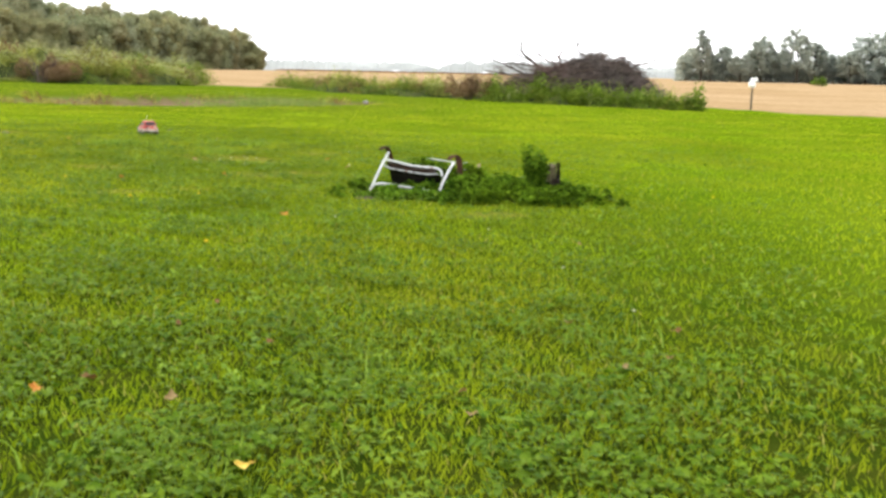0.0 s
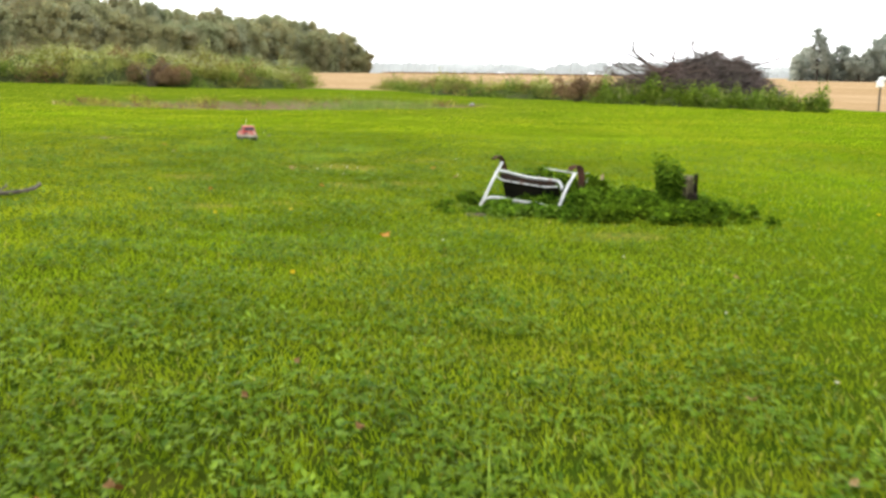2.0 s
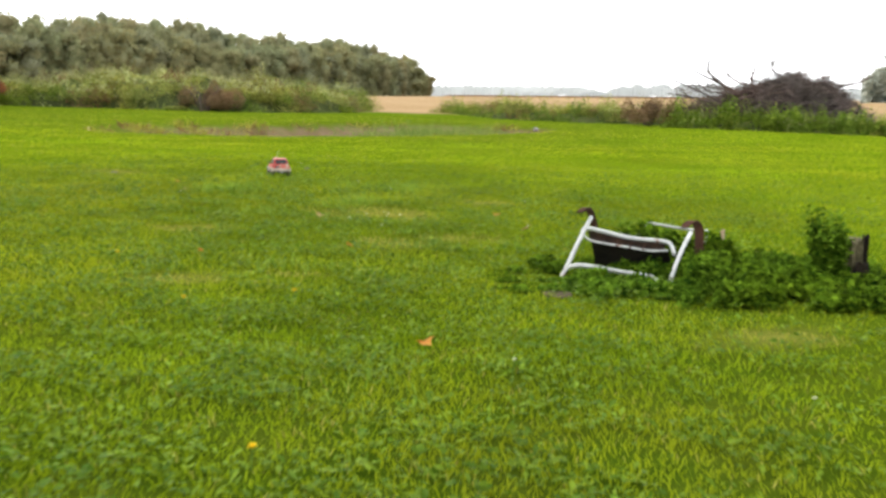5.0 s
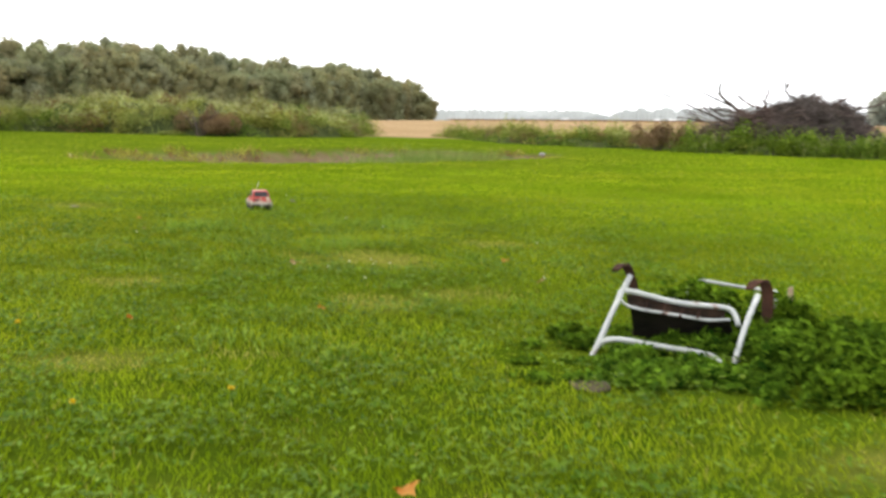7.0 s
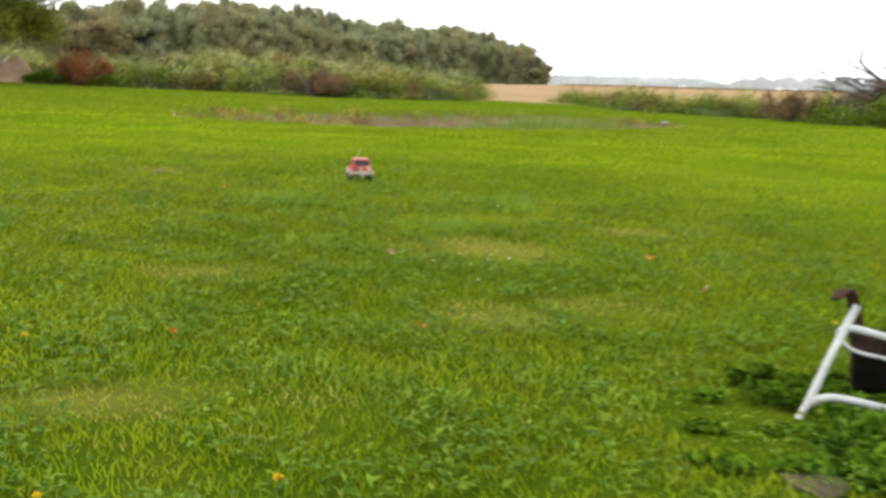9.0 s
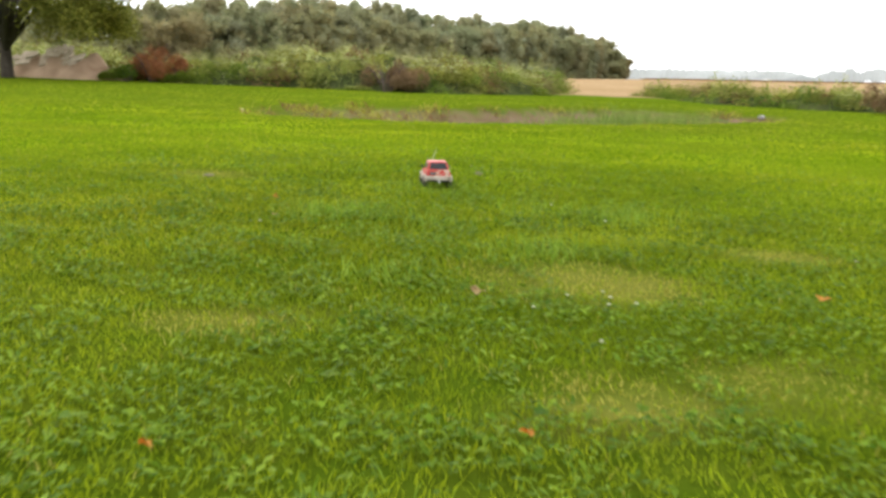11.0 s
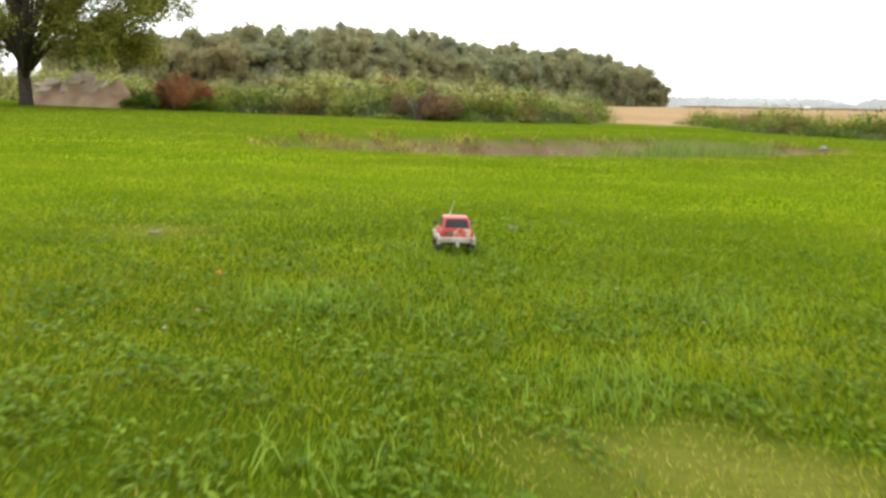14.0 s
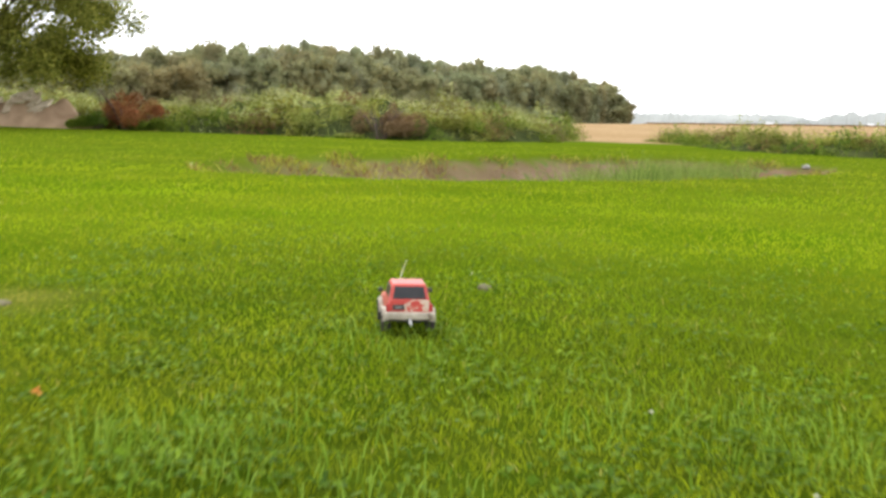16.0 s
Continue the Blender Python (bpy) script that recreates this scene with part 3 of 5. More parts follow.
def build_forest():
    """Woods along the field: every tree is a stack of leafy lumps, in six rows, lower at the front."""
    r = np.random.default_rng(5)
    a, b = np.array([-130.0, 152.0]), np.array([-84.5, 330.0])
    d = (b - a) / np.linalg.norm(b - a)
    back = np.array([-d[1], d[0]])
    eye = np.array([-1.0, 6.0])
    bm = bmesh.new()
    bmesh.ops.create_icosphere(bm, subdivisions=2, radius=1)
    u, f = np.array([v.co[:] for v in bm.verts]), np.array([[v.index for v in g.verts] for g in bm.faces])
    bm.free()
    cv, ct, cm, base, leaves, lm, trunks = [], [], [], 0, [], [], []
    for row, gap in ((0, 3.4), (4, 3.6), (9, 4.0), (15, 4.6), (23, 5.5), (34, 8.0)):
        s = -8.0
        while s < np.linalg.norm(b - a) - 0.25 * row:
            s += gap * r.uniform(0.6, 1.4)
            p = a + d * s + back * (row + r.uniform(-1.5, 1.5))
            # the outline of the tree tops, as it stands over the woods' front edge
            m = np.stack([p - eye, -d], 1)
            k, along = np.linalg.solve(m, a - eye)
            top = 1.0 + (np.interp(along, WOODS_AT, WOODS_TOP) - 1.0) / k
            z = land1(*p)
            h = (top - z) * (r.uniform(0.76, 0.96) if row < 6 else r.uniform(0.9, 1.15))
            wide = r.uniform(1.9, 3.5) * (1.12 if row < 6 else 1.0 if row < 20 else 1.2)
            tone = int(r.choice(3, p=(0.56, 0.26, 0.18)))
            low = 0.02 if row < 3 else 0.22
            lumps = 6 if row < 12 else 5
            for j in range(lumps):
                fz = low + (0.9 - low) * (j + r.uniform(0, 0.9)) / lumps
                out = wide * (0.62 * math.sqrt(max(0.05, 1 - abs(2 * fz - 0.9) ** 2.2))) * r.uniform(0.5, 1.0)
                ang = r.uniform(0, 6.283)
                rad = np.array([wide * r.uniform(0.45, 0.7), wide * r.uniform(0.45, 0.7), h * r.uniform(0.12, 0.18) * (0.6 if j == lumps - 1 else 1)])
                at = r.uniform(0, 500, 3)
                bump = np.array([0.95 + 0.35 * noise.noise(Vector(q * 1.5 + at)) + 0.22 * noise.noise(Vector(q * 4.0 + at)) for q in u])
                q = u * bump[:, None] * rad
                c = np.array([p[0] + out * math.cos(ang), p[1] + out * math.sin(ang), z + h * fz])
                q = q + c
                cv.append(q), ct.append(f + base), cm.append(np.full(len(f), tone))
                base += len(q)
                n = 260 if row < 6 else (150 if row < 12 else 50)
                g = q[r.integers(0, len(q), n)]
                leaves.append(c + (g - c) * r.uniform(0.9, 1.5, n)[:, None] + r.normal(size=(n, 3)) * 0.25)
                lm.append(np.full(n, tone))
            lean = r.uniform(-0.5, 0.5)
            trunks.append([((p[0], p[1], z - 0.3), 0.2), ((p[0] + lean, p[1], z + h * 0.9), 0.05)])
    wood = tagged(new("far_woods"), "dense hazy green and olive deciduous woods at the field's edge", "woods", kind="stuff")
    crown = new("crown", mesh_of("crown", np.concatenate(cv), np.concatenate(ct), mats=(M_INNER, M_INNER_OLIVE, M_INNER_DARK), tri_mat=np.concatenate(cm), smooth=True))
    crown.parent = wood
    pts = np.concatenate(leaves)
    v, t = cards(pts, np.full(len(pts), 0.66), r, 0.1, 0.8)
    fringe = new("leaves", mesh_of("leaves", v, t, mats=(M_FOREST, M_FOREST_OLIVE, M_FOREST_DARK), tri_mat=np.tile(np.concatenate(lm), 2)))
    fringe.parent = wood
    part("trunk", tubes(trunks, 5), M_BARK, wood)


build_forest()


def tree(label, x, y, height, radius, leaves, leaf, seed, low=0.2, cone=0.2, mat=M_TREE, trunk=0.2, group="", droop=0, fork=0, bare=None):
    """A tree with a tapered trunk, limbs and a loose crown."""
    r = np.random.default_rng(seed)
    z = land1(x, y)
    top = tagged(new("tree"), label, "tree", group)
    top.location = (x, y, z)
    lines = [[((0, 0, -0.3), trunk * 1.35), ((0, 0, 0.25), trunk), ((0.1 * radius * r.uniform(-1, 1), 0.05 * radius, height * 0.4), trunk * 0.75), ((0.15 * radius * r.uniform(-1, 1), 0, height * 0.9), trunk * 0.15)]]
    for k in range(14):
        a, s = r.uniform(0, 6.28), r.uniform(0.15, 0.7)
        reach = radius * r.uniform(0.6, 0.95)
        z0 = height * s
        z1 = z0 + height * r.uniform(0.1, 0.28)
        lines.append([((0, 0, z0), trunk * 0.4), ((0.5 * reach * math.cos(a), 0.5 * reach * math.sin(a), (z0 + z1) / 2 + 0.2), trunk * 0.22), ((reach * math.cos(a), reach * math.sin(a), z1), trunk * 0.06)])
    for k in range(fork):
        # upright limbs that part low on the trunk
        a, reach = 6.283 * k / fork + r.uniform(-0.3, 0.3), radius * r.uniform(0.12, 0.55)
        z0, z1 = height * r.uniform(0.13, 0.22), height * r.uniform(0.7, 0.95)
        cx, cy = reach * math.cos(a), reach * math.sin(a)
        lines.append([((0, 0, z0), trunk * 0.5), ((cx * 0.35, cy * 0.35, z0 + 0.3 * (z1 - z0)), trunk * 0.36), ((cx * 0.75, cy * 0.75, z0 + 0.65 * (z1 - z0)), trunk * 0.22), ((cx, cy, z1), trunk * 0.06)])
    part("trunk", tubes(lines, 7), M_BARK, top, smooth=True)
    many = 130 if fork else 110 if height < 12.6 and radius < 7 else 190
    clumps = crown_points(r, many, 0, 0, 0, height, radius, low, cone)
    if droop:
        a, q = r.uniform(0, 6.28, droop), radius * r.uniform(0.3, 0.66, droop)
        clumps = np.concatenate([clumps, np.stack([q * np.cos(a), q * np.sin(a), height * r.uniform(0.19, 0.42, droop)], -1)])
    if bare:
        # the side away from this direction keeps few leaves low down
        away = clumps[:, 0] * bare[0] + clumps[:, 1] * bare[1]
        clumps = clumps[(away > 0.9) | (clumps[:, 2] > 5.0) | (r.uniform(0, 1, len(clumps)) < 0.3)]
    pts = np.repeat(clumps, leaves // len(clumps), 0)
    pts = pts + r.normal(size=pts.shape) * radius * np.array([0.052, 0.052, 0.045])
    v, t = cards(pts, np.full(len(pts), leaf), r, 0.15, 0.55)
    crown = new("crown", mesh_of("crown", v, t, mats=(mat,)))
    crown.parent = top
    return top


# the lone tree by the rubble heap
tree("full green shade tree with low hanging branches", -35.5, 40.2, 8.4, 7.2, 78000, 0.14, 3, 0.1, 0.0, M_TREE, 0.27, "", 34, 26, (0.68, 0.74))
# the open row of trees across the right-hand field
for k, (u, h, w, cone) in enumerate([(0.152, 11.5, 1.9, 0.45), (0.163, 7, 1.0, 0.5), (0.176, 8.5, 2.3, 0.4), (0.188, 6.0, 2.2, 0.2), (0.209, 10.5, 3.2, 0.3), (0.226, 6.5, 2.5, 0.2), (0.238, 11.5, 3.4, 0.2), (0.258, 10.0, 2.8, 0.4),
                                     (0.272, 7.0, 2.6, 0.2), (0.286, 7.5, 2.8, 0.2), (0.304, 11.5, 4.0, 0.2), (0.325, 12.5, 4.5, 0.2), (0.345, 9.0, 4.0, 0.2)]):
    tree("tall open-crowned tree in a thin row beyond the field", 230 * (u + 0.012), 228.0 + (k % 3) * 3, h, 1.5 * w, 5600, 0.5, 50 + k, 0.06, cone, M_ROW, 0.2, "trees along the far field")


def build_undergrowth():
    r = np.random.default_rng(15)
    n = 15000
    u = r.uniform(0.145, 0.42, n)
    x, y = 232 * u, 234 + r.uniform(-2, 4, n)
    z = land(x, y) + r.uniform(0, 1, n) ** 1.2 * (4.9 + 2.0 * ripple(x, x * 0, 7.0, 6))
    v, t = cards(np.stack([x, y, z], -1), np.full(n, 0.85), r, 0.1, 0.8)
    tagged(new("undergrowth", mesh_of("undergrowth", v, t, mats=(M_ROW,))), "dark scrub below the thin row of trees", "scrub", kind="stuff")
    # brown standing crop along the far end of the fields
    n = 8000
    x, y = r.uniform(-90, 40, n), 380 + r.uniform(0, 40, n)
    v, t, q = blades(x, y, land(x, y) - 0.1, r.uniform(0.3, 0.85, n), np.full(n, 0.6), r.uniform(0, 0.4, n), r)
    tagged(new("crop_strip", mesh_of("crop_strip", v, t, q, (M_RUST_WEED,))), "brown strip of standing crop across the far field", "crop", kind="stuff")


build_undergrowth()


# ---- weed bank, hedge and heap ----
def mound(name, path, width, height, mat, parent, seed, bumps=0.25):
    """A low rounded ridge along a path of (x, y); width and height are given along it."""
    p = np.array(path, float)
    s = np.linspace(0, len(p) - 1, 40)
    cx, cy = np.interp(s, range(len(p)), p[:, 0]), np.interp(s, range(len(p)), p[:, 1])
    w, h = np.interp(s, range(len(p)), width), np.interp(s, range(len(p)), height)
    tx, ty = np.gradient(cx), np.gradient(cy)
    le = np.hypot(tx, ty)
    nx, ny = -ty / le, tx / le
    across = np.linspace(-1, 1, 13)
    x = cx[:, None] + nx[:, None] * across * w[:, None]
    y = cy[:, None] + ny[:, None] * across * w[:, None]
    ends = np.sin(np.pi * np.clip(s / (len(p) - 1), 0.0, 1))[:, None] ** 0.35
    z = land(x, y) - 0.15 + (h[:, None] * ends + 0.15) * (1 - np.abs(across) ** 2.2) * (1 + bumps * ripple(x, y, 2.0, seed))
    a, b = len(s), 13
    i = (np.arange(a - 1)[:, None] * b + np.arange(b - 1)).ravel()
    ob = new(name, mesh_of(name, np.stack([x, y, z], -1).reshape(-1, 3), quads=np.stack([i, i + b, i + b + 1, i + 1], -1), mats=(mat,), smooth=True))
    ob.parent = parent
    return ob, (x, y, z)


def scatter_on(grid, n, r):
    """Random places on a mound's surface."""
    x, y, z = grid
    i, j = r.uniform(0, x.shape[0] - 1.001, n), r.uniform(0, x.shape[1] - 1.001, n)
    a, b = i.astype(int), j.astype(int)
    u, w = i - a, j - b

    def at(g):
        return g[a, b] * (1 - u) * (1 - w) + g[a + 1, b] * u * (1 - w) + g[a, b + 1] * (1 - u) * w + g[a + 1, b + 1] * u * w
    return at(x), at(y), at(z)


def weeds(name, grid, n, tall, leaf, mats, weights, parent, seed, lift=1.0, patch=3.0):
    """Rank weeds: stalks with leaves up their length and heads at the top. mats: low leaves, upper leaves or heads, rusty ones."""
    r = np.random.default_rng(seed)
    x, y, z = scatter_on(grid, n, r)
    h = tall * r.uniform(0.35, 1.2, n) * np.clip(1 + 0.45 * ripple(x, y, 1.9, seed) + 0.2 * ripple(x, y, 0.7, seed + 1), 0.25, 2)
    bx, by = r.normal(size=n) * 0.12 * h, r.normal(size=n) * 0.12 * h
    vs, ts, ms, base = [], [], [], 0
    rust = smoothstep(0.55, 0.8, ripple(x, y, patch, seed + 3)) * weights[2]
    rusty = r.uniform(0, 1, n) < rust
    for k, f in enumerate((0.15, 0.4, 0.6, 0.8, 1.0)):
        p = np.stack([x + bx * f + r.normal(size=n) * 0.06, y + by * f + r.normal(size=n) * 0.06, z + h * f * lift], -1)
        v, t = cards(p, np.full(n, leaf * (1.15 - 0.4 * f)), r, 0.25, 0.36)
        head = (f > 0.55) & (r.uniform(0, 1, n) < weights[1])
        m = np.where(rusty, 2, np.where(head, 1, 0))
        vs.append(v), ts.append(t + base), ms.append(np.tile(m, 2))
        base += len(v)
    v, t, q = blades(x, y, z - 0.05, h, np.full(n, 0.018), r.uniform(0.05, 0.3, n), r)
    vs.append(v)
    tm = np.where(rusty, 2, 0)
    me = mesh_of(name, np.concatenate(vs), np.concatenate(ts + [t + base]), q + base, mats, np.concatenate(ms + [tm]), tm)
    ob = new(name, me)
    ob.parent = parent
    return ob


def thicket(name, grid, clumps, each, wide, tall, leaf, mats, shares, parent, seed, fringe=0.5, gaps=0.0):
    """A thicket of many weed clumps, each of one kind of plant, with pale seed heads (the last material) on some of them."""
    r = np.random.default_rng(seed)
    x, y, z = scatter_on(grid, clumps, r)
    kind = r.choice(len(shares), clumps, p=np.array(shares) / sum(shares))
    # the crest carries the pale-headed plants, the foot the leafy ones; neighbours tend to be of the same kind
    crest = smoothstep(0.1, 0.5, (z - land(x, y)) / (z - land(x, y)).max())
    kind = np.where((crest > 0.5) & (r.uniform(0, 1, clumps) < 0.6), 0, kind)
    kind = np.where(ripple(x, y, 3.0, seed) > 0.55, 0, kind)
    kind = np.where((crest < 0.35) & (r.uniform(0, 1, clumps) < 0.55), 1, kind)
    big = np.clip(1 + 0.5 * ripple(x, y, 2.2, seed + 1), 0.4, 1.6)
    big = np.where(ripple(x, y, 1.6, seed + 2) < -1 + gaps * 2, 0.3 * big, big)
    vs, ts, ms, base = [], [], [], 0
    for c in range(clumps):
        w, h = wide * r.uniform(0.5, 1.2), tall * r.uniform(0.55, 1.2) * big[c]
        d = r.normal(size=(each, 3))
        d /= np.linalg.norm(d, axis=1)[:, None]
        d *= (r.uniform(0.35, 1, each) ** 0.6 * (0.75 + 0.25 * np.sin(3 * np.arctan2(d[:, 1], d[:, 0]) + c)))[:, None]
        up = np.abs(d[:, 2])
        p = np.stack([x[c] + d[:, 0] * w, y[c] + d[:, 1] * w, z[c] - 0.05 + up * h], -1)
        v, t = cards(p, leaf * (0.8 + 0.5 * r.uniform(0, 1)) * np.ones(each), r, 0.2, r.uniform(0.3, 0.55), 0.5)
        head = (up > 0.5) & (r.uniform(0, 1, each) < 0.8) if r.uniform(0, 1) < fringe * crest[c] and kind[c] < 2 else np.zeros(each, bool)
        m = np.where(head, len(mats) - 1, kind[c]).astype(np.int32)
        vs.append(v), ts.append(t + base), ms.append(np.tile(m, 2))
        base += len(v)
    ob = new(name, mesh_of(name, np.concatenate(vs), np.concatenate(ts), None, mats, np.concatenate(ms)))
    ob.parent = parent
    return ob


def shrub(name, x, y, w, h, n, leaf, mat, label, seed, category="shrub"):
    """A loose bush of stems and leaves standing on the ground."""
    r = np.random.default_rng(seed)
    z = land1(x, y)
    top = tagged(new(name), label, category)
    top.location = (x, y, z)
    lines = []
    for _ in range(16):
        a, q = r.uniform(0, 6.28), r.uniform(0.3, 0.9)
        lines.append([((0.1 * w * math.cos(a), 0.1 * w * math.sin(a), -0.05), 0.02), ((0.5 * w * q * math.cos(a), 0.5 * w * q * math.sin(a), h * 0.5), 0.014), ((w * q * math.cos(a), w * q * math.sin(a), h * r.uniform(0.7, 1)), 0.006)])
    part("stem", tubes(lines, 4), M_BRUSH, top)
    p = []
    for _ in range(9):
        a, q = r.uniform(0, 6.28), r.uniform(0.1, 1.0)
        p.append(crown_points(r, n // 9, w * q * math.cos(a), w * q * math.sin(a), 0, h * r.uniform(0.45, 1.0), w * r.uniform(0.3, 0.55), 0.05, 0.3))
    p = np.concatenate(p)
    n = len(p)
    v, t = cards(p, np.full(n, leaf), r, 0.2, 0.55)
    ob = new("leaves", mesh_of("leaves", v, t, mats=(mat,)))
    ob.parent = top
    return top


def build_bank():
    bank = tagged(new("weed_bank"), "overgrown bank of tall pale-topped weeds and grasses", "weeds", kind="stuff")
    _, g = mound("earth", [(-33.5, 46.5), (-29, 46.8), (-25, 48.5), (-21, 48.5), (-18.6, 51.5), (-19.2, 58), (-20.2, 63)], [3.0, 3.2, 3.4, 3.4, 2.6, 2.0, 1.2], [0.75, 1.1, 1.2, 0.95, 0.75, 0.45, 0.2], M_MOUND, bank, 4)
    thicket("clumps", g, 270, 480, 1.15, 0.95, 0.105, (M_WEED, M_HEDGE, M_RUST_WEED, M_DULL, M_SEED), (0.5, 0.22, 0.12, 0.16), bank, 161, 0.85)
    weeds("weeds", g, 1500, 0.6, 0.12, (M_WEED, M_SEED, M_RUST_WEED), (0.6, 0.95, 0.3), bank, 61)
    shrub("shrub", -31.75, 43.1, 1.0, 0.8, 4200, 0.08, M_HEDGE, "low dark green bush at the foot of the weed bank", 76)
    shrub("shrub", -29.7, 43.9, 0.9, 0.75, 3600, 0.08, M_HEDGE, "low dark green bush at the foot of the weed bank", 77)
    left = tagged(new("weed_bank"), "long bank of rank green weeds behind the tree", "weeds", kind="stuff")
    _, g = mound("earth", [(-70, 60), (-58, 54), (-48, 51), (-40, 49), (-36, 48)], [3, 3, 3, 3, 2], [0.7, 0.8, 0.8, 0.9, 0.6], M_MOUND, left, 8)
    weeds("weeds", g, 4500, 0.7, 0.26, (M_WEED, M_SEED, M_RUST_WEED), (0.6, 0.5, 0.3), left, 62)
    hedge = tagged(new("weed_hedge"), "low tangled hedge of green and rusty weeds", "weeds", kind="stuff")
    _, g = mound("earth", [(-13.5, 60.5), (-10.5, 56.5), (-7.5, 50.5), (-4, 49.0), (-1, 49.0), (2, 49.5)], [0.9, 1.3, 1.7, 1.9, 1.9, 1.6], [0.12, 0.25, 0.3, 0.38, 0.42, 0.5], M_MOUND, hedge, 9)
    thicket("clumps", g, 170, 190, 0.6, 0.78, 0.10, (M_WEED, M_HEDGE, M_RUST_WEED, M_DULL, M_SEED), (0.3, 0.4, 0.22, 0.2), hedge, 163, 0.12, 0.25)
    weeds("weeds", g, 1800, 0.5, 0.11, (M_HEDGE, M_WEED, M_RUST_WEED), (0.6, 0.6, 0.85), hedge, 63)
    shrub("shrub", -30.9, 43.8, 1.3, 1.8, 9000, 0.08, M_RED_SHRUB, "rusty red-brown shrub at the foot of the weed bank", 71)
    shrub("shrub", -20.5, 45.3, 1.35, 1.5, 8000, 0.08, M_BROWN_SHRUB, "dark brown withered shrub on the weed bank's edge", 72)
    shrub("shrub", -1.75, 45.9, 1.1, 1.3, 6000, 0.08, M_BROWN_SHRUB, "brown withered bush beside the brush heap", 73)


build_bank()
shrub("shrub", 47.5, 172, 1.5, 1.9, 500, 0.4, M_HEDGE, "small dark green bush standing alone in the field", 75)


